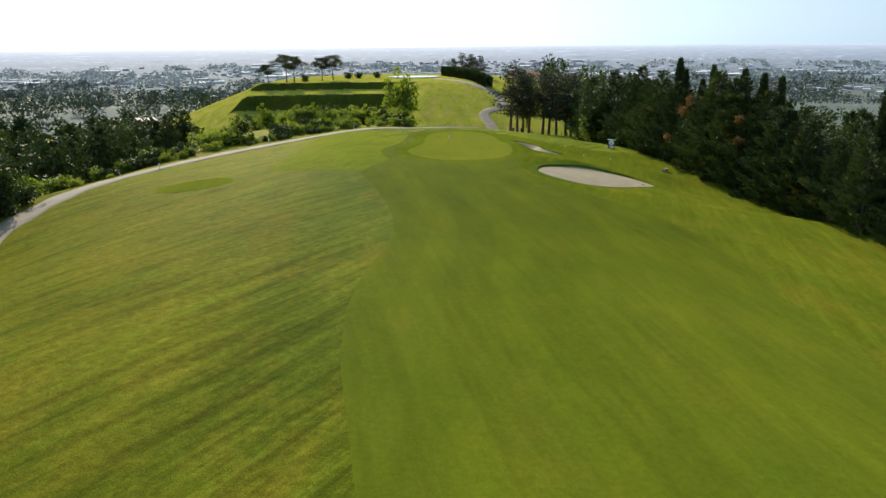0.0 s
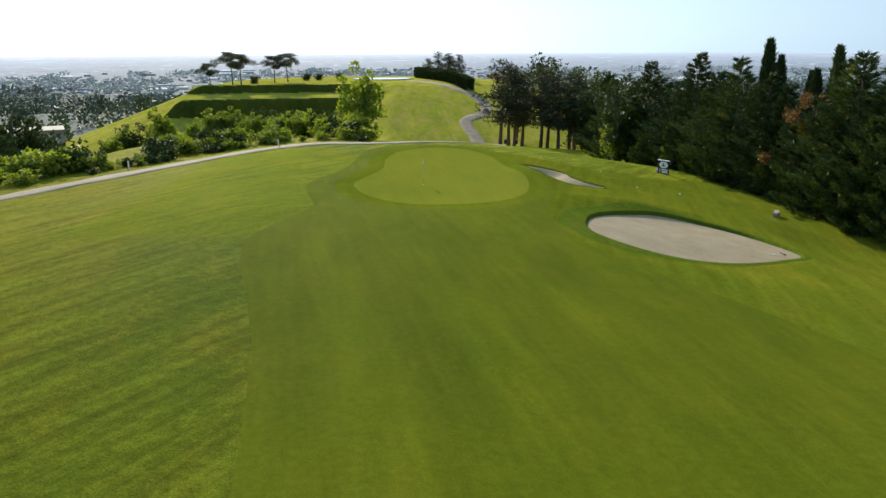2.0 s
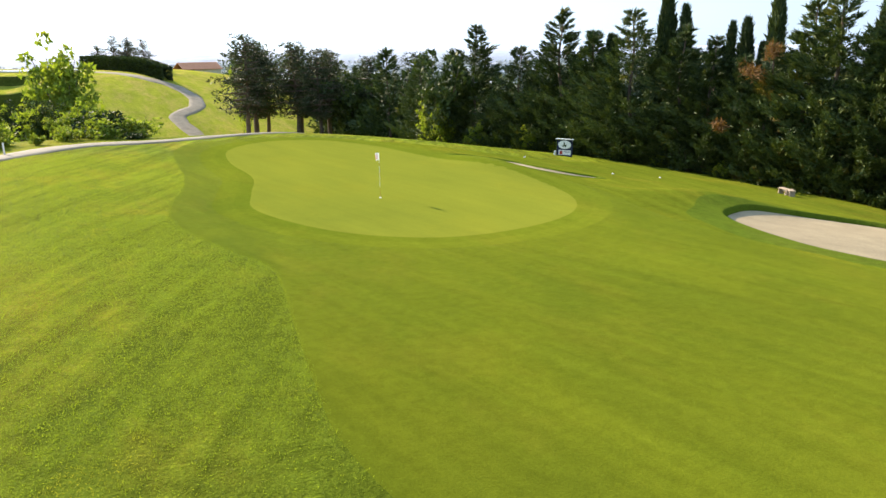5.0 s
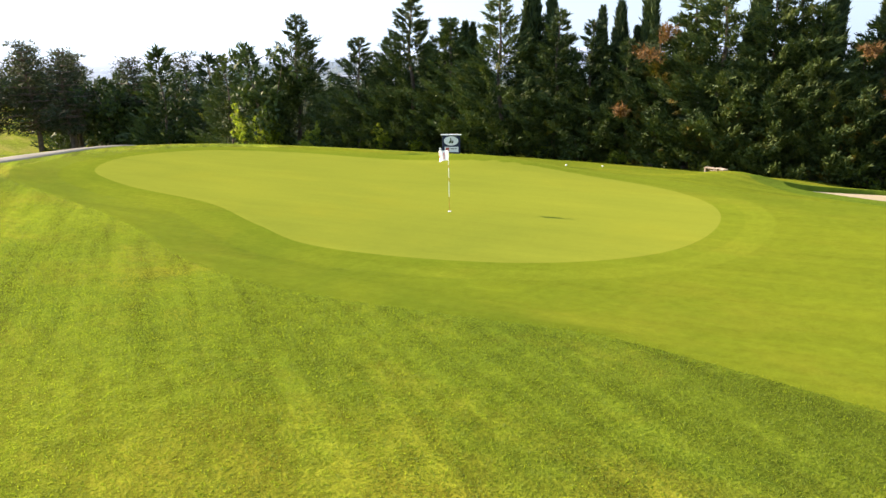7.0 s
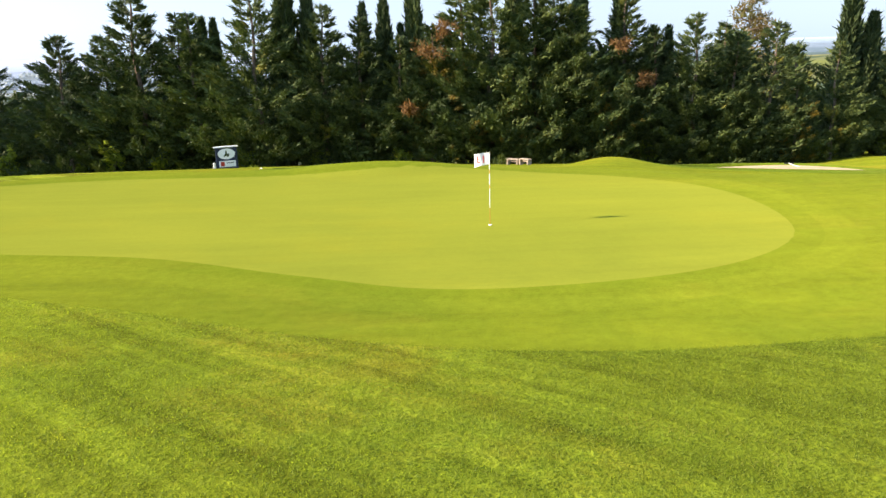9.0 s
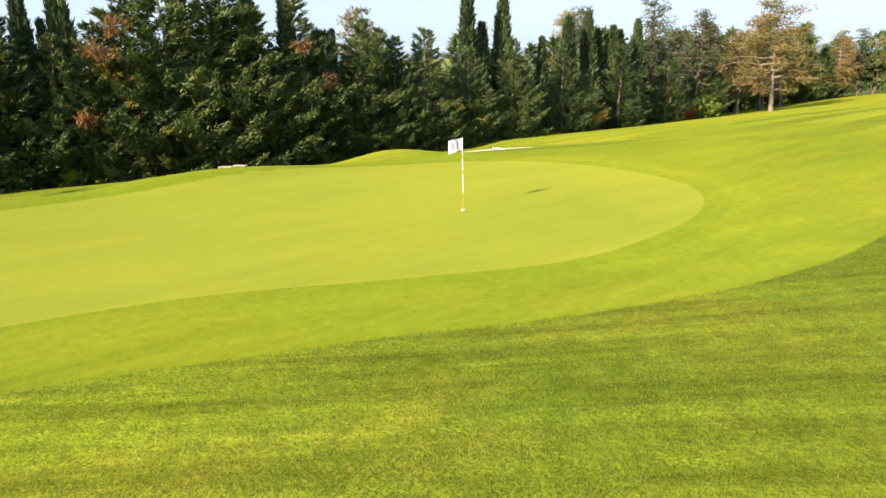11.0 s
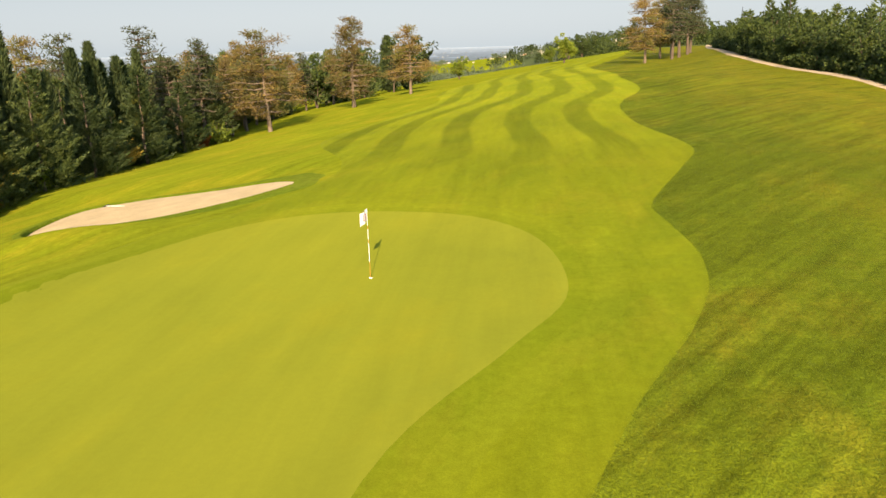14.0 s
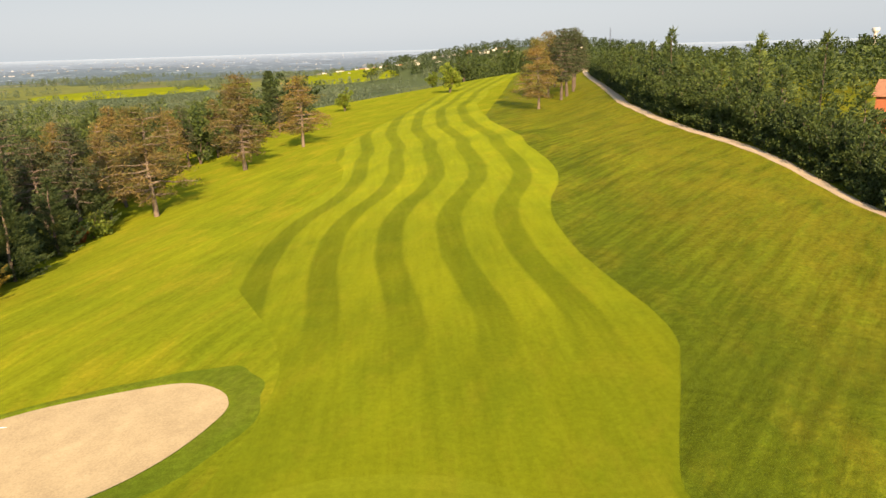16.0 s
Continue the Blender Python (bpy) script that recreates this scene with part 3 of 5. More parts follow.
bunker(BUNKER_SMALL, "small curved bunker of pale sand beside the green", 0.06, 0.5, 1.3, 0.7)


def strip(name, line, width, mat, label, category, lift=0.05):
    """A path along a line, cambered, with edges that run down into the ground."""
    p = np.array(line, float)
    d = np.concatenate([[0], np.cumsum(np.linalg.norm(np.diff(p, axis=0), axis=1))])
    s = np.arange(0, d[-1], 1.0)
    q = np.stack([np.interp(s, d, p[:, i]) for i in (0, 1)], 1)
    for _ in range(12):
        q[1:-1] = (q[:-2] + 2 * q[1:-1] + q[2:]) / 4
    t = np.gradient(q, axis=0)
    t /= np.linalg.norm(t, axis=1, keepdims=True)
    side = np.stack([t[:, 1], -t[:, 0]], 1)
    rows = []
    for u, h in ((-0.56, -0.15), (-0.5, 0.0), (-0.25, 0.03), (0, 0.04), (0.25, 0.03), (0.5, 0.0), (0.56, -0.15)):
        e = q + side * (width * u + 0.12 * np.sin(s * 0.9 + 9 * u) * (abs(u) > 0.4))[:, None]
        rows.append(np.column_stack([e, height(e[:, 0], e[:, 1]) + lift + h]))
    v = np.stack(rows, 1).reshape(-1, 3)
    f = [(i * 7 + j, (i + 1) * 7 + j, (i + 1) * 7 + j + 1, i * 7 + j + 1) for i in range(len(q) - 1) for j in range(6)]
    return tagged(solid(name, v, f, mat, smooth=True), label, category, kind="structure")


strip("cart_path", [(-20, -230), (-17, -160), (-16.6, -103), (-16.6, -60), (-16.2, -30), (-19.25, -10), (-24.6, 10), (-28.3, 25), (-31.0, 40), (-34.6, 54), (-35.0, 68), (-32.2, 80), (-27.9, 90), (-22.4, 100), (-16.0, 109.5), (-9.6, 117.4), (-1.3, 121.4), (6, 125), (9.5, 132), (11, 146)],
      1.95, GRAVEL, "pale gravel cart path along the hole", "path")

strip("cart_path", [(11, 144), (13, 160), (14.6, 180), (14.8, 205), (13.4, 220), (11.4, 228), (10.6, 232.5), (13.5, 235.8), (17, 239), (18.2, 248), (14.2, 258), (9.9, 261.5), (5.8, 267), (0, 275), (-6, 282)],
      3.2, GRAVEL, "pale gravel track winding up the hill", "path", 0.12)

# the far plain, with fields, woods and towns, out to the horizon
a = np.linspace(-0.5, 1.5, 361)[:-1] * np.pi
rr = 880 * (4950 / 880) ** np.linspace(0, 1, 60)
BX, BY = rr[:, None] * np.sin(a), 60 + rr[:, None] * np.cos(a)
BZ = height(BX, BY) - 1.0 * ss(1000, 880, rr)[:, None]
k = [(i * 360 + j, i * 360 + (j + 1) % 360, (i + 1) * 360 + (j + 1) % 360, (i + 1) * 360 + j) for i in range(59) for j in range(360)]
m_far, t, b = material("hazy_plain")
lay = t.nodes.new("ShaderNodeUVMap")
lay.uv_map = "sweep"
sep = t.nodes.new("ShaderNodeSeparateXYZ")
t.links.new(lay.outputs["UV"], sep.inputs["Vector"])


def swept(u_, v_):
    mp = node(t, "ShaderNodeMapping", Scale=(u_, v_, 1))
    t.links.new(lay.outputs["UV"], mp.inputs["Vector"])
    return mp.outputs["Vector"]


patches = noise_tex(t, swept(120, 17), 1.0, 6.0, 0.65)
built = noise_tex(t, swept(55, 12), 1.0, 4.0, 0.7)
specks = noise_tex(t, swept(560, 70), 1.0, 3.0, 0.6)
# haze painted in: tones turn pale and blue with distance, patches fade
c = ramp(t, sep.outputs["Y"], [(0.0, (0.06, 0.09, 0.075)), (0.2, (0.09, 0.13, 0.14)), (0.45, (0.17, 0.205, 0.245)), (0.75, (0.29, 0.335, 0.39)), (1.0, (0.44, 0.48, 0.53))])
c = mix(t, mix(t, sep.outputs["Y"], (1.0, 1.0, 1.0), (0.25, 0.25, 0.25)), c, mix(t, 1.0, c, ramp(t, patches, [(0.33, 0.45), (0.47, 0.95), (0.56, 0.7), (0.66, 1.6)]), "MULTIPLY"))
c = mix(t, mix(t, 1.0, ramp(t, specks, [(0.58, 0.0), (0.66, 0.7)]), ramp(t, built, [(0.46, 0.0), (0.6, 1.0)]), "MULTIPLY"), c, (0.58, 0.6, 0.6))
# light in the colour: brighter under the sun, darker, greener behind the start
geo = t.nodes.new("ShaderNodeNewGeometry")
ns = t.nodes.new("ShaderNodeSeparateXYZ")
t.links.new(geo.outputs["Position"], ns.inputs["Vector"])
north = node(t, "ShaderNodeMapRange")
north.inputs["From Min"].default_value, north.inputs["From Max"].default_value = -300.0, 300.0
t.links.new(ns.outputs["Y"], north.inputs["Value"])
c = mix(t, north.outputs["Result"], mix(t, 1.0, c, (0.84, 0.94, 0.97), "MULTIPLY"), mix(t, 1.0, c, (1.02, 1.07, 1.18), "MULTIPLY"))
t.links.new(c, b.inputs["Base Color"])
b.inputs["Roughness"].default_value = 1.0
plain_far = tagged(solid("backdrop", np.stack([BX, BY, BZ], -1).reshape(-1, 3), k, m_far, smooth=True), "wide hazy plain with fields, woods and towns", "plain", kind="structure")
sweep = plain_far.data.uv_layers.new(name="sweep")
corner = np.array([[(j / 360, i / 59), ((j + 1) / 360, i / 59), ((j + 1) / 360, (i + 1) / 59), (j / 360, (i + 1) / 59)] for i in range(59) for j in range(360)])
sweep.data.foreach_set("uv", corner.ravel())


# ---- trees ----
def conifer(seed, tall, wide, needles, bare=0.02, rise=0.4, detail=1.0, size=1.0):
    """A dense fir-like tree: tapering trunk, whorls of rising limbs, each ending in plumes of needle sprays."""
    rng = np.random.default_rng(seed)
    tree = thing("conifer", "tall dense dark green conifer", "tree", "conifers beside the fairway")
    z = np.linspace(0, tall * 0.97, 22)
    limbs = [tube(np.stack([0.08 * np.sin(z + seed), 0.08 * np.cos(1.3 * z), z], 1), np.linspace(0.2, 0.03, 22) * tall / 11, 6)]
    at, way = [], []
    level = bare * tall
    while level < tall * 0.97:
        f = level / tall
        reach = wide * (1 - f) ** 0.9 * (1.0 + 0.14 * np.sin(level * 1.7 + seed)) * min(1.0, 0.7 + 2.5 * f)
        for j in range(int(5 + 5 * (1 - f))):
            ang = rng.uniform(0, 2 * np.pi)
            r = (reach + 0.1) * rng.uniform(0.6, 1.22)
            out = np.array([np.cos(ang), np.sin(ang), 0])
            lift = rise * rng.uniform(0.2, 1.1)
            s = np.linspace(0, 1, 5)
            q = np.array([0.08 * np.sin(level + seed), 0.08 * np.cos(1.3 * level), level]) + out * (s * r)[:, None] + np.array([0, 0, 1]) * ((lift * s - 0.35 * s + 0.42 * s**2) * r)[:, None]
            m = max(6, int((4 + r * 11) * detail))
            u = rng.uniform(0.12, 1.0, m) ** 0.55
            spread = (0.05 + 0.13 * r * (1.05 - u))[:, None]
            pos = np.stack([np.interp(u, s, q[:, i]) for i in range(3)], 1) + rng.normal(size=(m, 3)) * (1, 1, 0.55) * spread
            at.append(pos)
            way.append(out * 0.9 + np.array([0, 0, 0.15]) + np.array([0, 0, 0.5]) * u[:, None] + rng.normal(size=(m, 3)) * 0.36)
        level += 0.26 + 0.14 * (1 - f)
    tip = rng.uniform(0.9, 1.0, 40)
    at.append(np.stack([0 * tip, 0 * tip, tip * tall * 0.97], 1) + rng.normal(size=(40, 3)) * 0.05)
    way.append(np.array([0, 0, 1.0]) + rng.normal(size=(40, 3)) * 0.3)
    at, way = np.concatenate(at), np.concatenate(way)
    v, f = sprays(rng, at, way, size * rng.uniform(0.3, 0.62, len(at)), size * rng.uniform(0.065, 0.14, len(at)))
    solid("trunk", *joined(limbs), BARK, tree, "straight brown trunk")
    solid("crown", v, f, needles, tree)
    return tree


def cypress(seed, tall, wide):
    rng = np.random.default_rng(seed)
    tree = thing("cypress", "slender dark green columnar cypress", "tree", "cypresses beside the fairway")
    z = np.linspace(0, tall * 0.95, 6)
    solid("trunk", *tube(np.stack([0 * z, 0 * z, z], 1), np.linspace(0.16, 0.02, 6)), BARK, tree, "grey-brown trunk")
    n = 5200
    f = rng.uniform(0.02, 1.0, n) ** 0.85
    ang = rng.uniform(0, 2 * np.pi, n)
    prof = np.minimum(1.0, 0.55 + 2.2 * f) * (1 - f) ** 0.5 * np.minimum(1, 0.75 + 0.9 * f)
    r = wide * prof * (0.86 + 0.2 * np.sin(3 * ang + 5 * f + seed) + 0.12 * np.sin(7 * ang - 21 * f)) * rng.uniform(0.6, 1.03, n)
    at = np.stack([r * np.cos(ang), r * np.sin(ang), f * tall * 0.96], 1)
    way = np.stack([np.cos(ang) * 0.3, np.sin(ang) * 0.3, np.full(n, 1.0)], 1) + rng.normal(size=(n, 3)) * 0.22
    v, fc = sprays(rng, at, way, rng.uniform(0.3, 0.62, n), rng.uniform(0.09, 0.19, n))
    solid("crown", v, fc, NEEDLE_CYPRESS, tree)
    return tree


def clumps(rng, centres, size, count, length, width, flat=0.6, out=0.7):
    """Sprays gathered in rounded, uneven tufts."""
    at, way = [], []
    for c in centres:
        d = rng.normal(size=(count, 3))
        d /= np.linalg.norm(d, axis=1, keepdims=True)
        r = size * rng.uniform(0.75, 1.25)
        at.append(c + d * (1, 1, flat) * r * rng.uniform(0.2, 1.0, (count, 1)) ** 0.4)
        way.append(d * out + rng.normal(size=(count, 3)) * 0.5 + (0, 0, 0.25))
    at, way = np.concatenate(at), np.concatenate(way)
    return sprays(rng, at, way, rng.uniform(0.6, 1.2, len(at)) * length, rng.uniform(0.6, 1.2, len(at)) * width)


def pine(seed, tall, wide, needles, first=0.3, label="tall pine with browning open crown and pale bare trunk", bark=None, tufts=9, top=0.45):
    """An open pine: a bare trunk, uneven limbs in whorls, tufts of needles at their ends."""
    rng = np.random.default_rng(seed)
    tree = thing("pine_tree", label, "tree", "pines on the course")
    z = np.linspace(0, tall * 0.96, 10)
    bend = np.stack([0.12 * np.sin(0.5 * z + seed), 0.12 * np.cos(0.4 * z + seed), z], 1)
    limbs = [tube(bend, np.linspace(0.26, 0.03, 10) * tall / 13, 9)]
    centres = []
    for level in np.arange(first, 0.97, 0.055):
        f = (level - first) / (1 - first)
        reach = wide * min(1.0, 0.55 + 1.9 * f) * ((1 - f) ** 0.72 if top > 0.2 else np.sin(np.pi * min(1.0, 0.22 + f * 0.72)) ** 0.8 * (1 - top * f)) + 0.25
        for j in range(rng.integers(4, 7)):
            ang = rng.uniform(0, 2 * np.pi)
            r = reach * rng.uniform(0.5, 1.1)
            out = np.array([np.cos(ang), np.sin(ang), 0])
            s = np.linspace(0, 1, 5)
            start = np.array([np.interp(level * tall, z, bend[:, i]) for i in range(3)])
            q = start + out * (s * r)[:, None] + np.array([0, 0, 1]) * (((0.06 + 0.34 * f) * s - 0.16 * s**2 + 0.03 * np.sin(9 * s + j)) * r)[:, None]
            limbs.append(tube(q, np.linspace(0.12, 0.022, 5) * (0.6 + 0.6 * (1 - f)), 5))
            for u in rng.uniform(0.38, 1.02, 1 + int(r * 1.3)):
                centres.append([np.interp(u, s, q[:, i]) + rng.normal() * 0.18 for i in range(3)])
    centres.append([*bend[-1][:2], tall * 0.97])
    v, f = clumps(rng, centres, 0.3 + wide * 0.08, int(tufts * 5), 0.36, 0.09, 0.5)
    solid("trunk", *joined(limbs), bark or BARK_PALE, tree, "pale trunk with bare limbs")
    solid("crown", v, f, needles, tree)
    return tree


def leafy(seed, tall, wide, leaves, label, name="broadleaf_tree", stem=0.3, group="broadleaf trees in the valley", leaf=0.34, many=38):
    """A broad tree or bush: stems that fork, and a crown of uneven leaf clumps with gaps."""
    rng = np.random.default_rng(seed)
    tree = thing(name, label, "tree" if stem > 0.12 else "bush", group)
    limbs, centres = [], []
    for j in range(7):
        ang = j * 2.4 + rng.uniform(-0.4, 0.4)
        r, h = wide * rng.uniform(0.25, 0.8), tall * rng.uniform(0.55, 0.95)
        s = np.linspace(0, 1, 5)
        q = np.stack([np.cos(ang) * r * s**1.4, np.sin(ang) * r * s**1.4, h * s], 1)
        limbs.append(tube(q, np.linspace(0.12, 0.02, 5) * tall / 6, 5))
        for u in rng.uniform(stem + 0.12, 1.0, 10):
            c = np.array([np.interp(u, s, q[:, i]) for i in range(3)])
            centres.append(c + rng.normal(size=3) * (wide * 0.25, wide * 0.25, tall * 0.10))
    v, f = clumps(rng, centres, wide * 0.19, many, leaf, leaf * 0.8, 0.8)
    solid("trunk", *joined(limbs), BARK, tree, "forked brown stems")
    v[:, 2] = np.maximum(v[:, 2], 0.02)
    solid("crown", v, f, leaves, tree)
    return tree


def cedar(seed, tall, wide):
    tree = conifer(seed, tall, wide, NEEDLE_CEDAR, 0.04, 0.15, 0.36, 1.4)
    tree.name = "cedar"
    return tagged(tree, "light green layered cedar with pointed leader", "tree", "cedars behind the path")


def woods(label, spots, leaves, seed, pointed=0.3, per=200, grain=0.075):
    """A far wood, whose trees cannot be told apart: crowns of sprays over short trunks, in one mesh."""
    rng = np.random.default_rng(seed)
    at, way, size = [], [], []
    for x, y, h in spots:
        z = float(height(x, y))
        f = rng.uniform(0.08, 1.0, per)
        ang = rng.uniform(0, 2 * np.pi, per)
        cone = rng.random() < pointed
        prof = (1 - f) ** 0.8 * 0.36 if cone else 0.42 * np.sin(np.pi * np.clip(f * 0.86 + 0.12, 0, 1)) ** 0.6
        r = h * prof * (0.8 + 0.25 * np.sin(3 * ang + x) + 0.2 * np.sin(5 * f * 3 + 2 * ang)) * rng.uniform(0.6, 1.05, per)
        at.append(np.stack([x + r * np.cos(ang), y + r * np.sin(ang), z + f * h], 1))
        way.append(np.stack([np.cos(ang), np.sin(ang), 0.5 + 0 * f], 1) + rng.normal(size=(per, 3)) * 0.5)
        size.append(np.full(per, h * grain))
    at, way, size = np.concatenate(at), np.concatenate(way), np.concatenate(size)
    v, f = sprays(rng, at, way, size * rng.uniform(0.7, 1.3, len(at)), size * rng.uniform(0.5, 0.9, len(at)))
    return tagged(solid("woods", v, f, leaves), label, "woods", kind="stuff")


FOREST = random.Random(4)


def plant(model, x, y, tall, base_tall, label="", sink=0.1, wide=None):
    s = tall / base_tall
    w = (wide or 1.0) * s
    ob = copy_thing(model, pose(x, y, float(height(x, y)) - sink, FOREST.uniform(-2, 2), FOREST.uniform(-2, 2), FOREST.uniform(0, 360)))
    ob.scale = (w, w, s)
    return tagged(ob, label) if label else ob


def gone(model):
    """Take away a model that was only built to be copied."""
    for o in (*model.children_recursive, model):
        bpy.data.objects.remove(o)


CON = [conifer(s, 11, w, m, detail=3.2, size=0.68) for s, w, m in ((1, 4.3, NEEDLE_DARK), (2, 4.8, NEEDLE_DARK), (3, 4.4, NEEDLE_RUST), (4, 3.9, NEEDLE_DARK))]
FAR = [conifer(s, 11, w, m, detail=0.42, size=1.75) for s, w, m in ((5, 4.2, NEEDLE_DARK), (6, 3.6, NEEDLE_DARK))]
CYP = [cypress(s, 12, w) for s, w in ((11, 0.95), (12, 0.8), (13, 1.1))]
PIN = [pine(21, 13, 5.9, NEEDLE_BROWN, 0.2, tufts=6), pine(22, 13, 4.5, NEEDLE_BROWN, 0.19, tufts=7), pine(23, 13, 5.0, NEEDLE_BROWN, 0.22, tufts=7)]
DED = [pine(25, 13, 3.0, NEEDLE_BROWN, 0.25, "nearly bare dead pine with pale branches", BARK_PALE, 1.2)]
DRK = [pine(31, 11, 3.0, NEEDLE_PINE, 0.3, "dark green pine with open crown and bare trunk", BARK, 5), pine(32, 11, 3.2, NEEDLE_PINE, 0.34, "dark green pine with open crown and bare trunk", BARK, 5)]
UMB = [pine(33, 9, 3.6, NEEDLE_PINE, 0.58, "flat-topped umbrella pine on the hilltop", BARK, 10, 0.1)]
LEA = [leafy(41, 6, 2.8, LEAF_BRIGHT, "bright green leafy tree in the valley"), leafy(42, 6, 3.2, LEAF_DARK, "dark green leafy tree in the valley"), leafy(43, 6, 2.4, LEAF_BRIGHT, "bright green leafy tree in the valley")]
BSH = [leafy(51, 2.4, 1.8, LEAF_BRIGHT, "low bright green bush", "bush", 0.05, "bushes", 0.26, 15), leafy(52, 2.4, 1.9, LEAF_DARK, "low dark green bush", "bush", 0.05, "bushes", 0.26, 15)]
CED = [cedar(61, 9, 3.0), cedar(62, 9, 2.6)]

# the tree belt beside the fairway: firs in front, cypresses behind
for i, (x, y, h) in enumerate([(32.4, 139.7, 14.2), (33.2, 131.5, 11.0), (34.3, 125.3, 14.0), (34.9, 120.9, 11.6), (35.5, 116.2, 13.2), (36.2, 111.1, 11.8), (36.5, 108.2, 10.9), (37.8, 98.3, 13.9), (38.7, 91.6, 11.6), (39.5, 86.0, 10.4), (39.8, 82.9, 11.2), (40.2, 79.9, 9.9), (40.5, 77.4, 10.5), (41.2, 72.4, 8.6), (41.8, 67.7, 9.0), (42.7, 61.1, 8.0), (43.7, 53.3, 9.0), (45.3, 45.1, 7.5), (47, 38, 8.2), (29.6, 147.5, 11.0), (36.8, 104.9, 9.5), (38.4, 94.8, 13.2), (34.6, 128.2, 10.8), (38.2, 100.6, 13.4), (39.6, 93.2, 13.6), (40.2, 88.4, 12.6), (41.6, 80.6, 10.8), (37.6, 113.6, 11.6), (36.2, 122.8, 12.0)]):
    plant(CON[(0, 1, 3, 0, 1, 3, 0)[i % 7]], x, y, h * 1.06, 11, wide=1.05 if y > 88 else 1.0)
rusty = plant(CON[2], 36.6, 102.6, 10.8, 11, "fir with rusty orange branch tips")
yellowing = plant(CON[2], 38.6, 89.4, 9.6, 11, "fir with yellowing lower branches")
plant(CON[2], 37.2, 96.6, 7.6, 11, "fir with yellowing lower branches")
plant(CON[2], 40.4, 75.2, 7.0, 11, "fir with yellowing lower branches")
plant(CON[2], 43.0, 58.2, 6.0, 11, "fir with yellowing lower branches")
for i, (x, y, h) in enumerate([(36.4, 121.0, 12.2), (36.7, 119.7, 12.0), (37.5, 114.4, 16.0), (37.9, 112.4, 14.4), (38.5, 108.3, 12.9), (38.8, 106.5, 13.2), (39.2, 104.1, 15.4), (39.1, 105.2, 11.3), (40.4, 96.9, 15.3), (41.3, 91.8, 15.0), (41.9, 88.2, 15.1), (42.2, 86.4, 11.5), (42.4, 85.0, 11.5), (44.7, 71.1, 14.6), (45.0, 69.4, 11.5), (45.4, 66.8, 14.0), (46.3, 61.3, 10.2), (46.9, 57.8, 12.2), (47.4, 54.5, 12.8), (47.7, 53.0, 11.0), (48.0, 51.4, 11.4), (48.4, 49.2, 11.0), (48.7, 46.9, 12.1)]):
    plant(CYP[i % 3], x, y, h, 12, wide=1.0 if y > 80 else 1.3)
for i in range(62):
    y = 152 - i * 2.4
    x = 38.5 + (140 - y) * 0.14 + FOREST.uniform(1.5, 11)
    plant(FAR[i % 2], x, y, FOREST.uniform(9.5, 12.2), 11)
# low growth at the foot of the belt
for i in range(34):
    y = 136 - i * 3.1
    x = 29.6 + (138 - y) * 0.145 + FOREST.uniform(-0.4, 0.8) + (0.8 if y > 105 else 1.2) + float(2.4 * ss(78, 60, y))
    plant(BSH[i % 2], x, y, FOREST.uniform(1.2, 2.6), 2.4)
plant(LEA[1], 29.4, 141, 10.5, 6, "leafy green tree among the conifers", wide=0.8)
for x, y, h in [(28.2, 139.5, 4.5), (30.0, 134.5, 3.2), (28.4, 143.5, 5.5), (31.2, 126.5, 2.6)]:
    plant(LEA[0], x, y, h, 6, "yellow-green bush at the foot of the conifers", wide=0.8)



def dead_branch(tree, x, y, z, big, seed):
    """A spray of dead orange needles among a tree's living ones."""
    rng = np.random.default_rng(seed)
    v, f = clumps(rng, [np.array([x, y, z]) + rng.normal(size=3) * big * (0.2, 0.4, 0.28) for _ in range(9)], big * 0.42, 34, 0.42, 0.07, 0.8, 0.4)
    m_ = np.array(tree.matrix_basis.inverted())
    solid("dead_branch", v @ m_[:3, :3].T + m_[:3, 3], f, NEEDLE_DEAD, tree, "dead orange branch")


dead_branch(rusty, 34.6, 102.3, 4.4, 1.3, 1)
dead_branch(rusty, 33.0, 103.5, 0.4, 0.6, 2)
dead_branch(yellowing, 36.6, 87.0, 2.0, 0.7, 4)
dead_branch(yellowing, 37.2, 88.6, 4.6, 0.8, 5)
dead_branch(rusty, 34.9, 101.0, 6.0, 0.8, 6)
plant(DED[0], 53.8, 24.2, 11.5, 13, sink=0.2)
plant(BSH[0], 45.2, 39.4, 3.0, 2.4, "yellow-green bush at the wood's edge")

red = leafy(55, 2.8, 1.7, LEAF_RED, "red-leaved bush at the edge of the wood", "bush", 0.05, "bushes", 0.22, 26)
red.location, red.scale = (45.8, 41.0, float(height(45.8, 41.0)) - 0.1), (0.62, 0.62, 0.7)

# browning pines on the slope
plant(PIN[0], 42.3, 32.0, 12.8, 13, wide=1.2)
plant(PIN[1], 42.8, 4.7, 14.2, 13, wide=1.2)
plant(PIN[2], 39.7, -14.0, 12.4, 13, wide=1.2)
plant(PIN[0], -0.8, -33.8, 13.5, 13)
plant(DRK[0], -5.5, -55, 15, 11, wide=1.2)
plant(PIN[2], -3, -66, 15, 13)
plant(DRK[1], -9, -74, 15, 11, wide=1.2)
plant(PIN[2], 49.6, 29.2, 10.5, 13)
plant(PIN[1], 55, 18, 13, 13)
plant(PIN[0], 60, 5, 12, 13)
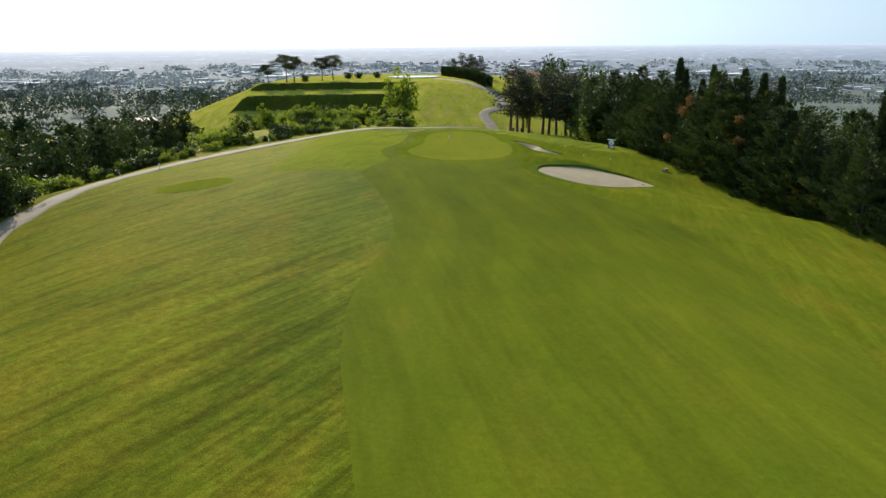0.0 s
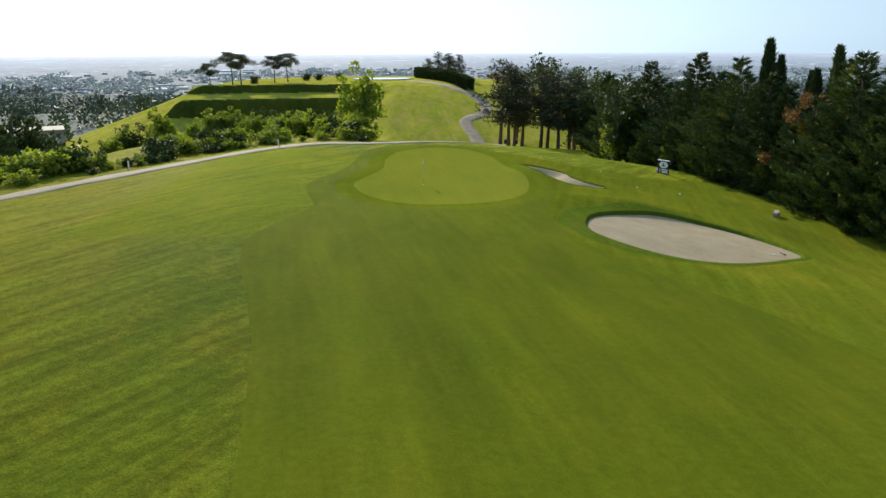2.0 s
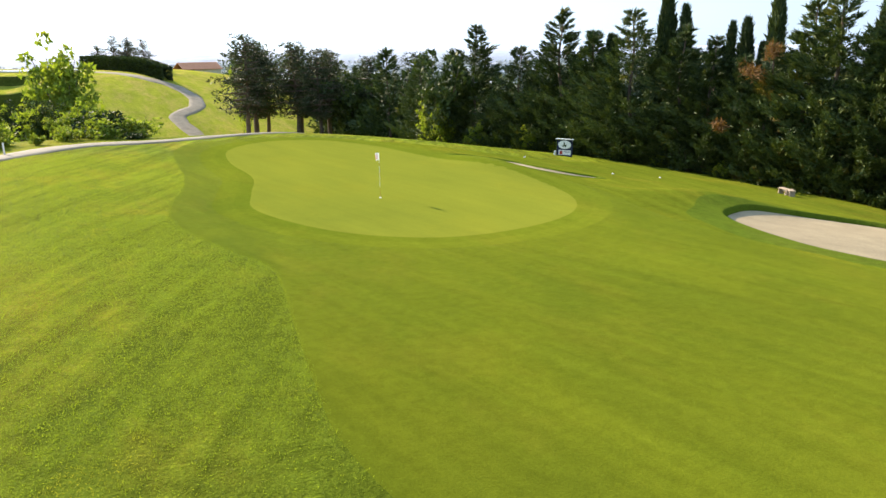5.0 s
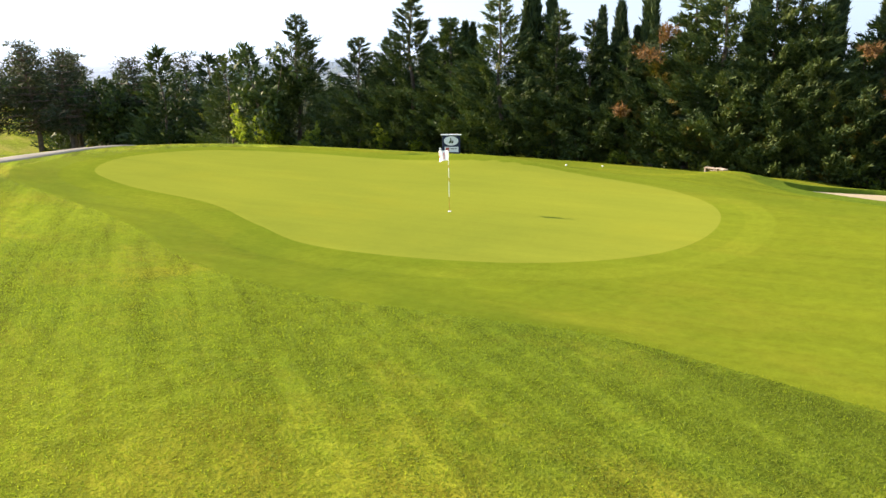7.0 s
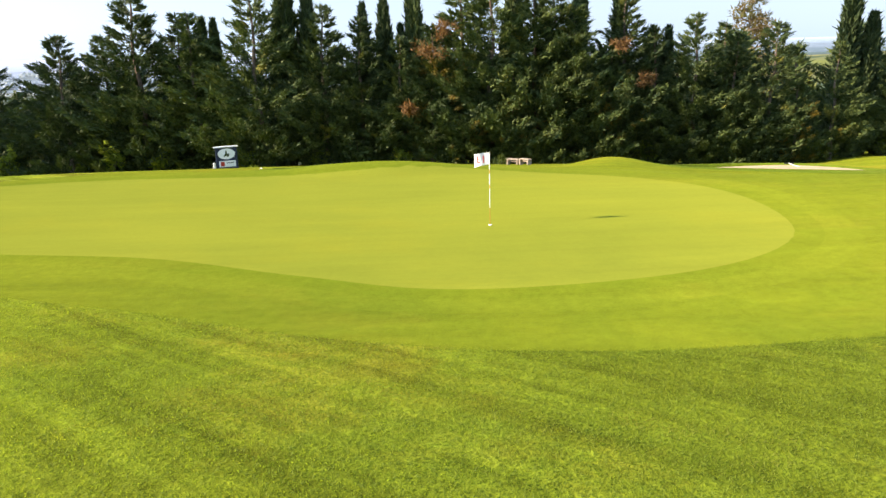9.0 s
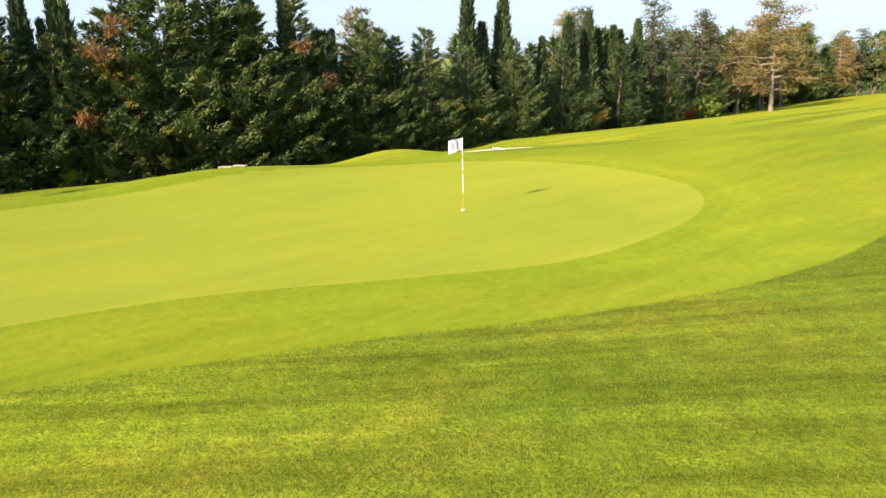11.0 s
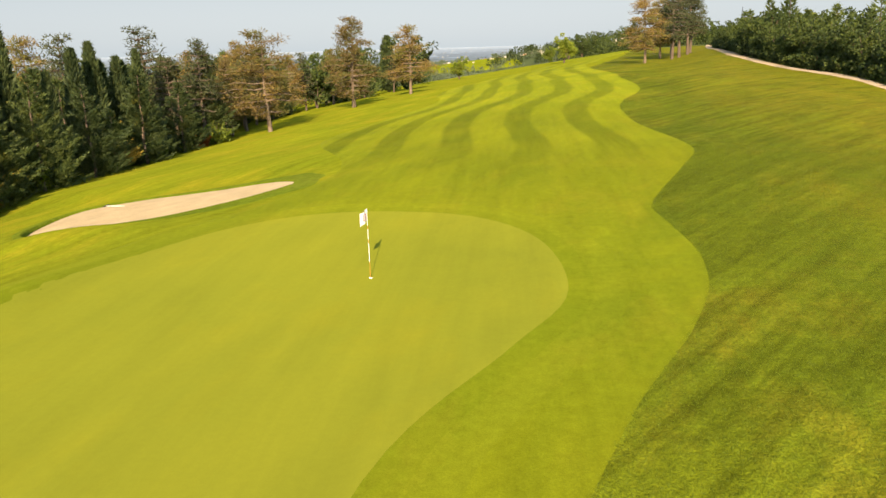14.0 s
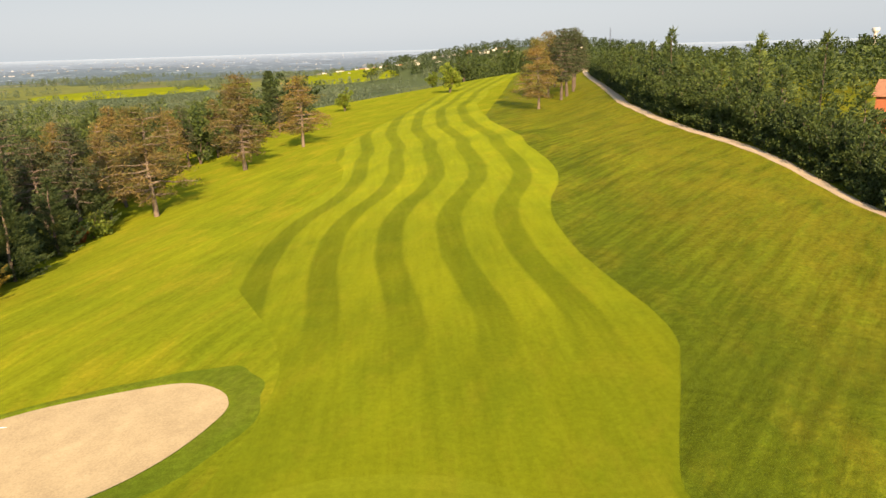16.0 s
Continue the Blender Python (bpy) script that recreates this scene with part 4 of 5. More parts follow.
for x, y, h in [(50, 40, 11), (55, 34, 11.5), (58, 26, 12.5), (52, 22, 10), (56, 13, 11)]:
    if x < 55:
        plant(DRK[int(x / 2) % 2], x, y, h, 11, "dark green pine at the edge of the wood", wide=1.15)
    else:
        plant(PIN[int(x) % 3], x, y, h, 13, "browning pine at the edge of the wood")
for x, y, h in [(-27, -46, 13.5), (-36, -18, 12.5), (-43.5, -11, 13), (-24, -50, 11), (-40, -30, 9.5), (-29, -64, 12)]:
    plant(CED[int(h) % 2], x, y, h, 9, "tall pointed cedar behind the cart path", wide=0.8)
# taller pines that stand out over the belt
for x, y, top, kind in [(54.1, 38.9, 9.4, DRK[0]), (46.3, 39.6, 7.9, DRK[1]), (68.6, 72.7, 9.2, PIN[1]), (74.7, 37.0, 9.2, PIN[2]), (58.5, 47.0, 8.6, DRK[0])]:
    plant(kind, x, y, top - float(height(x, y)), 11 if kind in DRK else 13, "tall thin pine rising over the wood")
# woods behind the pines
for i in range(40):
    y = 44 - i * 2.6 + FOREST.uniform(-2, 2)
    x = 55 + FOREST.uniform(0, 14) + max(0, -y) * 0.06
    plant((FAR[0], LEA[1], FAR[1], PIN[1], DRK[0])[i % 5], x, y, FOREST.uniform(8, 11), (11, 6, 11, 13, 11)[i % 5])
R = FOREST.uniform
woods("dark mixed woods on the slope below the fairway", [(R(66, 150), R(-130, 60), R(6, 9.5)) for _ in range(260)], LEAF_DARK, 81, 0.3, 220, 0.075)


def hedgerows(count, x0, x1, y0, y1, tall):
    """Lines and clumps of trees between fields."""
    spots = []
    for _ in range(count):
        x, y, way_ = R(x0, x1), R(y0, y1), R(-0.5, 0.5) + FOREST.choice((0, 1.4))
        for k_ in range(int(R(8, 26))):
            spots.append((x + k_ * 5 * math.cos(way_) + R(-3, 3), y + k_ * 5 * math.sin(way_) + R(-3, 3), R(0.6, 1.1) * tall))
    return spots


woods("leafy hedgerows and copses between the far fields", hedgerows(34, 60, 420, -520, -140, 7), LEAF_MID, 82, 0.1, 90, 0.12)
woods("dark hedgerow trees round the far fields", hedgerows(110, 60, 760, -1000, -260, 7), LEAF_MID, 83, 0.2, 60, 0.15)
woods("dark woods in the hollow beyond the pines", [(R(140, 330), R(-340, 30), R(6, 9.5)) for _ in range(280)], LEAF_DARK, 97, 0.2, 70, 0.14)
woods("dark woods behind the end of the fairway", [(R(-40, 44), R(-265, -200), R(8, 12)) for _ in range(90)], LEAF_DARK, 84, 0.3, 240)
woods("green woods on the far village hill", [(R(-180, 190), R(-900, -660), R(7, 11)) for _ in range(560)], LEAF_DARK, 85, 0.1, 70, 0.14)
woods("green woods behind the cedars", [(x, y, h) for x, y, h in ((R(-190, -46), R(-230, 55), R(5.5, 9.5)) for _ in range(440)) if not (x > -72 and -8 < y < 48)], LEAF_DARK, 86, 0.35, 140, 0.085)
woods("scattered tall conifers among the woods behind the cedars", [(R(-170, -44), R(-210, 0), R(9, 12)) for _ in range(18)], NEEDLE_CEDAR, 92, 0.9, 420, 0.05)
woods("dark tree lines on the far rise", hedgerows(46, -460, -120, -520, -230, 11), LEAF_DARK, 93, 0.2, 60, 0.15)
woods("dark woods on the slope beyond the cart path", [(R(-150, -62), R(40, 185), R(7, 10.5)) for _ in range(330)], LEAF_DARK, 87, 0.4, 270, 0.075)
woods("green woods on the hill's far side", [(R(36, 160), R(150, 420), R(8, 12)) for _ in range(300)], LEAF_DARK, 89, 0.4, 170, 0.08)
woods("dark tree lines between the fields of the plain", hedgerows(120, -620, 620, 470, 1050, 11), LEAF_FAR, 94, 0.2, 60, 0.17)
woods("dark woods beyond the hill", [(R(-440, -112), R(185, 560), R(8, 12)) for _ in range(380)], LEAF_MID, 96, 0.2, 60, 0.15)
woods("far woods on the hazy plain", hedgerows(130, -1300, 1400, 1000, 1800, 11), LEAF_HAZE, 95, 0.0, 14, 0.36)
for x, y, h, j in [(57.5, -106, 6.5, 0), (27.3, -121.6, 8.5, 0), (56, -58, 12, 1), (30, -190, 9, 1), (34, -180, 8, 0), (40, -170, 7, 2)]:
    plant(LEA[j], x, y, h, 6, "round green leafy tree at the edge of the fairway")
plant(DRK[1], -7, -63, 15, 11, wide=1.3)
plant(DRK[0], -10, -86, 14, 11, wide=1.3)
plant(DRK[1], -5, -100, 14, 11, wide=1.2)

# cedars, laurels and bushes behind the cart path
for i in range(62):
    y = 60 - i * 3.6
    path_x = np.interp(y, [-160, -103, -60, -30, -10, 10, 25, 40, 54, 60], [-17, -16.6, -16.6, -16.2, -19.25, -24.6, -28.3, -31, -34.6, -35])
    plant((LEA[1], CED[1], LEA[1])[i % 3], path_x - FOREST.uniform(2.4, 3.6), y, FOREST.uniform(3.8, 6.0), (6, 9, 6)[i % 3], wide=0.85)
    plant(BSH[1], path_x - FOREST.uniform(1.9, 2.6), y + 1.8, FOREST.uniform(2.0, 3.0), 2.4)
    plant((CED[0], LEA[1], CED[1], LEA[1])[i % 4], path_x - FOREST.uniform(5.5, 8.0), y + 1.5, FOREST.uniform(4.8, 7.4) * (0.74 if 8 < y < 50 else 1.0), (9, 6, 9, 6)[i % 4])
    if -14 < y < 46:
        continue
    plant((CED[1], LEA[1], CED[0], CED[1], FAR[1])[i % 5], path_x - FOREST.uniform(10, 16), y + 1, FOREST.uniform(5.5, 8.2), (9, 6, 9, 9, 11)[i % 5])

woods("low laurel thicket round the house", [(x, y, h) for x, y, h in ((R(-70, -37), R(-8, 48), R(2.6, 4.2)) for _ in range(110)) if not (math.hypot(x + 51.2, y - 3.5) < 9.5)], LEAF_DARK, 98, 0.0, 300, 0.09)
for i in range(84):
    y = 57 - i * 2.2
    path_x = np.interp(y, [-160, -103, -60, -30, -10, 10, 25, 40, 54, 60], [-17, -16.6, -16.6, -16.2, -19.25, -24.6, -28.3, -31, -34.6, -35])
    plant(LEA[1], path_x - FOREST.uniform(2.9, 3.9), y, FOREST.uniform(3.8, 5.4), 6, "dense dark laurel shrub beside the cart path", wide=FOREST.uniform(0.8, 1.05))

for x, y, h in [(-23.5, -40, 8.0), (-29.5, -13, 8.6), (-33, 4, 9.0), (-38, 18, 7.6), (-28, -28, 7.6), (-22, -68, 9.0), (-23, -92, 9.6), (-41, 34, 7.4), (-36, -4, 8.2)]:
    plant(CED[int(-x) % 2], x, y, h, 9, "yellow-green layered cedar above the laurels", wide=1.15)

# the valley beyond the path: bushes and trees
for i in range(84):
    x = -66 + 58 * FOREST.random()
    y = float(128 + 30 * FOREST.random() + 12 * ss(-40, -5, x) - 10 * ss(-40, -66, x))
    plant((LEA[0], LEA[2], LEA[1], LEA[0], BSH[0])[i % 5], x, y, (FOREST.uniform(2.6, 4.4) + float(1.0 * ss(-48, -30, x) * ss(-14, -24, x))) * (0.8 if i % 5 == 4 else 1.0), (6, 6, 6, 6, 2.4)[i % 5], wide=FOREST.uniform(0.75, 1.05))
woods("bright green bushes at the foot of the hill", [(R(-80, -12), R(165, 222), R(3.5, 6.5)) for _ in range(90)], LEAF_BRIGHT, 90, 0.0, 420, 0.07)
plant(LEA[0], -10.5, 168, 13.0, 6, "large airy green tree in the valley", wide=0.8)
for i in range(50):
    x, y = -44 - FOREST.uniform(0, 42), 84 + FOREST.uniform(0, 40)
    plant((FAR[1], FAR[0], LEA[1], FAR[0])[i % 4], x, y, max(7.5, FOREST.uniform(-0.5, 3.4) - float(height(x, y))), (11, 11, 6, 11)[i % 4])
for i in range(26):
    x, y = -60 - FOREST.uniform(0, 45), 118 + FOREST.uniform(0, 56)
    plant((FAR[0], FAR[1], LEA[1])[i % 3], x, y, max(8.0, FOREST.uniform(-5.0, -2.0) - float(height(x, y))), (11, 11, 6)[i % 3])
# scrub along the path's outer edge
LINE = np.array([(-34.6, 54), (-35, 68), (-32.2, 80), (-27.9, 90), (-22.4, 100), (-16, 109.5), (-9.6, 117.4), (-1.3, 121.4)])
for i in range(96):
    k_ = FOREST.uniform(0, len(LINE) - 1.01)
    a_, b_ = LINE[int(k_)], LINE[int(k_) + 1]
    d_ = (b_ - a_) / np.linalg.norm(b_ - a_)
    off = FOREST.uniform(2.6, 8.0)
    x, y = a_ + (b_ - a_) * (k_ % 1) + np.array([-d_[1], d_[0]]) * off
    plant((BSH[i % 2] if i % 3 else LEA[2]), float(x), float(y), FOREST.uniform(0.5, 0.9) + 0.28 * (off - 2.6) ** 1.2, (2.4 if i % 3 else 6), wide=1.3)
# pines and a hedge on the way up the hill
for i, (x, y, top) in enumerate([(16.6, 187, 8.6), (18.5, 190, 7.4), (24.6, 186, 7.3), (27.2, 192, 6.9), (27.6, 183, 6.2), (33.4, 195, 6.0), (20.6, 199, 6.6), (36, 180, 5.0), (42, 176, 5.4), (22, 196, 6.0), (31, 187, 5.6)]):
    plant(DRK[i % 2], x, y, top - float(height(x, y)), 11, wide=1.25)
for x, y, top in [(34.6, 169.4, 6.2), (38, 164, 5.2), (40, 158, 6.0)]:
    plant(FAR[0], x, y, top - float(height(x, y)), 11, "dark fir beside the track")
plant(LEA[2], 24.1, 222, 18.5, 6, "slim light green tree above the pines", wide=0.45)
plant(LEA[1], 34.3, 182, 11.0, 6, "dark leafy tree beside the track")
for x, y, h in [(4.5, 300, 9.5), (8, 296, 9), (12, 292, 8.5), (9.5, 303, 8), (1, 316, 7)]:
    plant(DRK[int(x) % 2], x, y, h, 11, "dark pine behind the hill hedge", wide=1.5)
for i in range(30):
    plant((LEA[1], FAR[1], FAR[0])[i % 3], 34 + FOREST.uniform(0, 30), 150 + FOREST.uniform(0, 75), FOREST.uniform(7, 11), (6, 11, 11)[i % 3])
for x, y, h in [(-68.5, 272, 7.4), (-62.3, 275, 10), (-58, 270, 9), (-49, 277, 8.2), (-45.6, 281, 9)]:
    plant(UMB[0], x, y, h, 9, wide=1.3)
for x, y in [(-55, 275), (-41, 290), (-37, 292), (-30, 296)]:
    plant(BSH[1], x, y, 3, 2.4)

for x, y, h in [(-88, 205, 6), (-93, 207, 5.5), (-99, 208, 6), (-104, 211, 5.5), (-84, 200, 6), (-109, 206, 5)]:
    plant(LEA[1 if h > 5.5 else 0], x, y, h, 6)
plant(CYP[2], 67, -71, 15, 12, "dark broad poplar behind the pines", wide=2.2)
plant(CYP[2], 63, -74, 12, 12, "dark broad poplar behind the pines", wide=1.8)

for model in (*CON, *FAR, *CYP, *PIN, *DED, *DRK, *UMB, *LEA, *BSH, *CED):
    gone(model)


# ---- things on the course ----
def on(x, y):
    return float(height(x, y))


def flagstick():
    f = thing("flagstick", "white golf flag with red number on striped pole", "golf flag")
    f.location = (1.35, 94.5, 0.045)
    for low, high, paint in ((0.0, 0.49, OCHRE), (0.49, 1.02, WHITE), (1.02, 1.12, OCHRE), (1.12, 1.43, WHITE), (1.43, 1.53, OCHRE), (1.53, 2.02, WHITE)):
        z = np.array([low, high])
        solid("pole", *tube(np.stack([0 * z, 0 * z, z], 1), [0.0085, 0.0085], 8), paint, f)
    n = 13
    s = np.linspace(0, 1, n)
    v = []
    for side in (-0.004, 0.004):
        for row in np.linspace(0, 1, 6):
            # the cloth hangs out to one side in soft folds
            v.append(np.stack([-0.41 * s, side + 0.05 * np.sin(7 * s + 1.2 * row) * s, 2.0 - 0.32 * row - 0.05 * s**2 * (1 + row)], 1))
    v = np.concatenate(v)
    faces = []
    for k_ in (0, 6):
        faces += [((k_ + r) * n + c, (k_ + r) * n + c + 1, (k_ + r + 1) * n + c + 1, (k_ + r + 1) * n + c) for r in range(5) for c in range(n - 1)]
    solid("flag", v, faces, WHITE, f, "white cloth flag", True)
    for side, turn in ((0.03, 180), (-0.03, 180)):
        curve = bpy.data.curves.new("number", "FONT")
        curve.body, curve.size, curve.align_x, curve.align_y, curve.extrude = "13", 0.28, "CENTER", "CENTER", 0.002
        temp = new("number", curve)
        me = bpy.data.meshes.new_from_object(temp.evaluated_get(bpy.context.evaluated_depsgraph_get()))
        bpy.data.objects.remove(temp)
        me.materials.append(RED)
        num = new("number", me)
        num.parent, num.matrix_basis = f, pose(-0.23, side, 1.81, 90, 0, turn)
    ring_ = bmesh.new()
    bmesh.ops.create_cone(ring_, cap_ends=True, segments=20, radius1=0.054, radius2=0.054, depth=0.008)
    part("cup", ring_, WHITE, f, "white hole cup")
    f.rotation_euler = (0, 0, radians(-88))


flagstick()


def bench(x, y, turn):
    """A low seat: a thick slab with a bevelled rim on two slab legs and a rail between them."""
    b = thing("bench", "low weathered wooden bench with slab legs", "bench", "benches beside the tee")
    b.location, b.rotation_euler = (x, y, on(x, y) + 0.04), (0, 0, radians(turn))
    for k_ in (-1, 0, 1):
        part("plank", block(0, 0.13 * k_, 0.34, 0.86, 0.115, 0.06, 0.012), WOOD, b)
    for k_ in (-1, 1):
        part("leg", block(0.36 * k_, 0, 0.12, 0.1, 0.36, 0.38, 0.012), WOOD, b)
    part("rail", block(0, 0, 0.2, 0.66, 0.06, 0.08, 0.01), WOOD, b)


bench(30.45, 95.15, 50)
bench(30.95, 96.0, 70)


def sign():
    s = thing("course_sign", "dark blue hole sign with white oval map and card", "sign")
    s.location, s.rotation_euler = (27.4, 115.2, on(27.4, 115.2) - 0.25), (0, 0, radians(-57))
    for x in (-0.66, 0.66):
        part("post", block(x, 0.02, 0.75, 0.1, 0.1, 1.9, 0.01), NAVY, s, "dark blue post")
    part("header", block(0, 0, 1.72, 1.62, 0.2, 0.08, 0.012), WHITE, s, "pale top beam")
    part("board", block(0, 0.03, 0.92, 1.24, 0.05, 1.5, 0.01), NAVY, s, "dark blue back board")
    part("rail", block(0, 0, 0.2, 1.3, 0.09, 0.09, 0.01), NAVY, s, "dark blue lower rail")
    disc = bmesh.new()
    bmesh.ops.create_cone(disc, cap_ends=True, segments=32, radius1=0.57, radius2=0.57, depth=0.04, matrix=pose(0, -0.02, 1.24, 90, 0, 0) @ Matrix.Diagonal((1, 0.64, 1, 1)))
    part("map_disc", disc, WHITE, s, "white oval map")
    mark = bmesh.new()
    for k_, (x, z, w, h) in enumerate(((-0.02, 1.3, 0.12, 0.36), (0.1, 1.15, 0.16, 0.26), (-0.1, 1.14, 0.14, 0.2))):
        bmesh.ops.create_uvsphere(mark, u_segments=10, v_segments=6, radius=0.5, matrix=pose(x, -0.045, z, 0, 25 * k_, 0) @ Matrix.Diagonal((w, 0.02, h, 1)))
    part("hole_drawing", mark, LEAF_DARK, s, "dark green drawing of the hole")
    card = part("card", block(0.02, -0.01, 0.56, 1.1, 0.03, 0.42, 0.006), WHITE, s, "white score card")
    part("printed_patch", block(-0.3, -0.03, 0.56, 0.26, 0.02, 0.3, 0.004), RED, card, "red printed patch")
    part("printed_bar", block(0.2, -0.03, 0.62, 0.5, 0.02, 0.05), BLACK, card, "dark printed bar")
    part("side_box", block(-0.86, 0, 0.42, 0.16, 0.2, 0.5, 0.015), WHITE, s, "small white box")


sign()


def rake():
    r = thing("bunker_rake", "white bunker rake lying in the sand", "rake")
    r.location, r.rotation_euler = (23.0, 80.2, on(23.0, 80.2) - 0.08), (0, 0, radians(10))
    part("handle", block(0, 0, 0.02, 1.6, 0.03, 0.03), WHITE, r)
    part("head", block(0.8, 0, 0.03, 0.05, 0.55, 0.05), BLACK, r, "dark rake head")


rake()
marker = thing("tee_marker", "small white tee marker", "tee marker", "tee markers")
ball = bmesh.new()
bmesh.ops.create_icosphere(ball, subdivisions=2, radius=0.065, matrix=pose(0, 0, 0.055) @ Matrix.Diagonal((1, 1, 0.9, 1)))
part("ball", ball, WHITE, marker)
for x, y in [(20.5, 101), (24.2, 100.5), (19, 109)]:
    copy_thing(marker, pose(x, y, on(x, y)))
gone(marker)

litter_bin = thing("litter_bin", "dark litter bin on a post by the path", "litter bin", "bins by the path")
part("bin", block(0, 0, 0.75, 0.5, 0.4, 0.75, 0.03), BLACK, litter_bin)
part("post", block(0, 0.22, 0.6, 0.08, 0.06, 1.2), WOOD, litter_bin)
part("lid", block(0, 0, 1.16, 0.56, 0.46, 0.06, 0.02), BLACK, litter_bin)
for x, y in [(18, 172.7), (16.3, 176)]:
    copy_thing(litter_bin, pose(x, y, on(x, y)))
gone(litter_bin)


# ---- buildings and the far town ----
def gable_house(name, label, x, y, z, wide, deep, tall, rise, turn, wall, group=""):
    h = thing(name, label, "house", group)
    h.matrix_basis = pose(x, y, z, 0, 0, turn)
    part("wall", block(0, 0, tall / 2 - 1.0, wide, deep, tall + 2.0, 0.02), wall, h)
    o = 0.45
    v = [(-wide / 2 - o, -deep / 2 - o, tall), (wide / 2 + o, -deep / 2 - o, tall), (wide / 2 + o, deep / 2 + o, tall), (-wide / 2 - o, deep / 2 + o, tall),
         (-wide / 2 - o, 0, tall + rise), (wide / 2 + o, 0, tall + rise)]
    v += [(a, b_, c + 0.18) for a, b_, c in v]
    f = [(6, 7, 11, 10), (8, 9, 10, 11), (0, 4, 5, 1), (2, 5, 4, 3), (0, 1, 7, 6), (2, 3, 9, 8), (0, 6, 10, 4), (4, 10, 9, 3), (1, 5, 11, 7), (5, 2, 8, 11)]
    solid("roof", v, f, TERRACOTTA, h, "terracotta tile roof")
    for i in range(3):
        for side in (-1, 1):
            wx_ = (i - 1) * wide * 0.3
            w = part("window", block(wx_, side * (deep / 2 + 0.03), tall * 0.58, 1.0, 0.08, 1.3), WHITE, h, "white-framed window")
            part("pane", block(wx_, side * (deep / 2 + 0.08), tall * 0.58, 0.8, 0.04, 1.1), BLACK, w, "dark glass")
    return h


BRICK = plain("orange_stucco", (0.42, 0.13, 0.055), (0.35, 0.10, 0.045), 0.8)
gable_house("house", "orange-walled house with red tile roof among cedars", -51.2, 3.5, on(-48, 3), 10, 9, 5.0, 1.8, -30, BRICK)
gable_house("house", "pale house with orange tile roof behind the hill hedge", 33, 332, on(33, 332) - 2.6, 13, 10, 5, 2.2, 10, STUCCO)

shed = thing("shed", "long low flat-roofed concrete building on the slope", "building")
shed.matrix_basis = pose(-99.5, 221, -14.9, 0, 0, 28)
part("wall", block(0, 0, 0.35, 14.5, 11, 12.1, 0.05), CONCRETE, shed)
part("roof", block(0, 0, 6.55, 15.3, 11.8, 0.35, 0.05), CONCRETE, shed, "flat overhanging roof slab")
for x in (-4.5, 0.2, 4.6):
    part("door", block(x, -5.53, 3.2, 3.0, 0.1, 3.0), STUCCO, shed, "pale sliding door")
arm = thing("loading_arm", "pale slanted steel loading arm beside the shed", "crane arm")
arm.matrix_basis = pose(-95, 203, -12.0, 0, 0, 28)
part("boom", block(-2.4, 0, 6.6, 0.3, 0.3, 9.0, 0.05, pose(0, 0, 0, 0, -42, 0)), WHITE, arm)
part("mast", block(0.6, 0, 1.2, 0.6, 0.6, 5.4, 0.05), WHITE, arm)

pond = thing("pond", "round pale-rimmed pond on the hilltop", "pond")
u = np.linspace(0, 2 * np.pi, 49)[:-1]
zp = on(-15, 297) + 0.3
rim = [np.stack([-15 + r * np.cos(u), 297 + 0.9 * r * np.sin(u), 0 * u + z], 1) for r, z in ((10.8, zp - 0.8), (10.6, zp + 0.04), (9.8, zp + 0.04), (9.6, zp - 0.3))]
solid("rim", np.concatenate(rim), [(i * 48 + j, i * 48 + (j + 1) % 48, (i + 1) * 48 + (j + 1) % 48, (i + 1) * 48 + j) for i in range(3) for j in range(48)], CONCRETE, pond, "pale concrete rim")
WATER = plain("pond_water", (0.10, 0.13, 0.13), (0.07, 0.09, 0.1), 0.2, 0.05, 0.01)
solid("water", np.concatenate([[(-15, 297, zp)], np.stack([-15 + 9.7 * np.cos(u), 297 + 8.7 * np.sin(u), 0 * u + zp], 1)]), [(0, 1 + j, 1 + (j + 1) % 48) for j in range(48)], WATER, pond, "still water")


def hedge(line, tall, thick, label):
    """A clipped hedge: leaf sprays over a box that follows the ground."""
    rng = np.random.default_rng(71)
    h = thing("hedge", label, "hedge")
    p = np.array(line, float)
    n_ = 9000
    s = rng.uniform(0, 1, n_) * (len(p) - 1)
    i = np.minimum(s.astype(int), len(p) - 2)
    d = p[i + 1] - p[i]
    c = p[i] + d * (s - i)[:, None]
    d = d / np.linalg.norm(d, axis=1, keepdims=True)
    side = np.stack([d[:, 1], -d[:, 0]], 1)
    face = rng.integers(0, 5, n_)
    across = np.where(face < 2, -1, np.where(face < 4, 1, rng.uniform(-1, 1, n_))) * thick / 2
    up = np.where(face == 4, 1.0, rng.uniform(0, 1, n_)) * tall
    at = np.column_stack([c + side * across[:, None], height(c[:, 0], c[:, 1]) + up]) + rng.normal(size=(n_, 3)) * 0.12
    way = np.column_stack([side * np.sign(across)[:, None], 0.4 + 0 * up]) + rng.normal(size=(n_, 3)) * 0.5
    v, f = sprays(rng, at, way, rng.uniform(0.4, 0.8, n_), rng.uniform(0.3, 0.6, n_))
    solid("leaves", v, f, LEAF_DARK, h)


hedge([(-3, 311), (3, 292), (9, 275), (14, 262)], 3.4, 2.2, "tall clipped dark green hedge on the hill")

# bare posts along the cart path
stake = thing("path_marker", "short white marker post by the path", "marker post", "marker posts")
part("post", block(0, 0, 0.35, 0.09, 0.09, 0.8, 0.01), WHITE, stake)
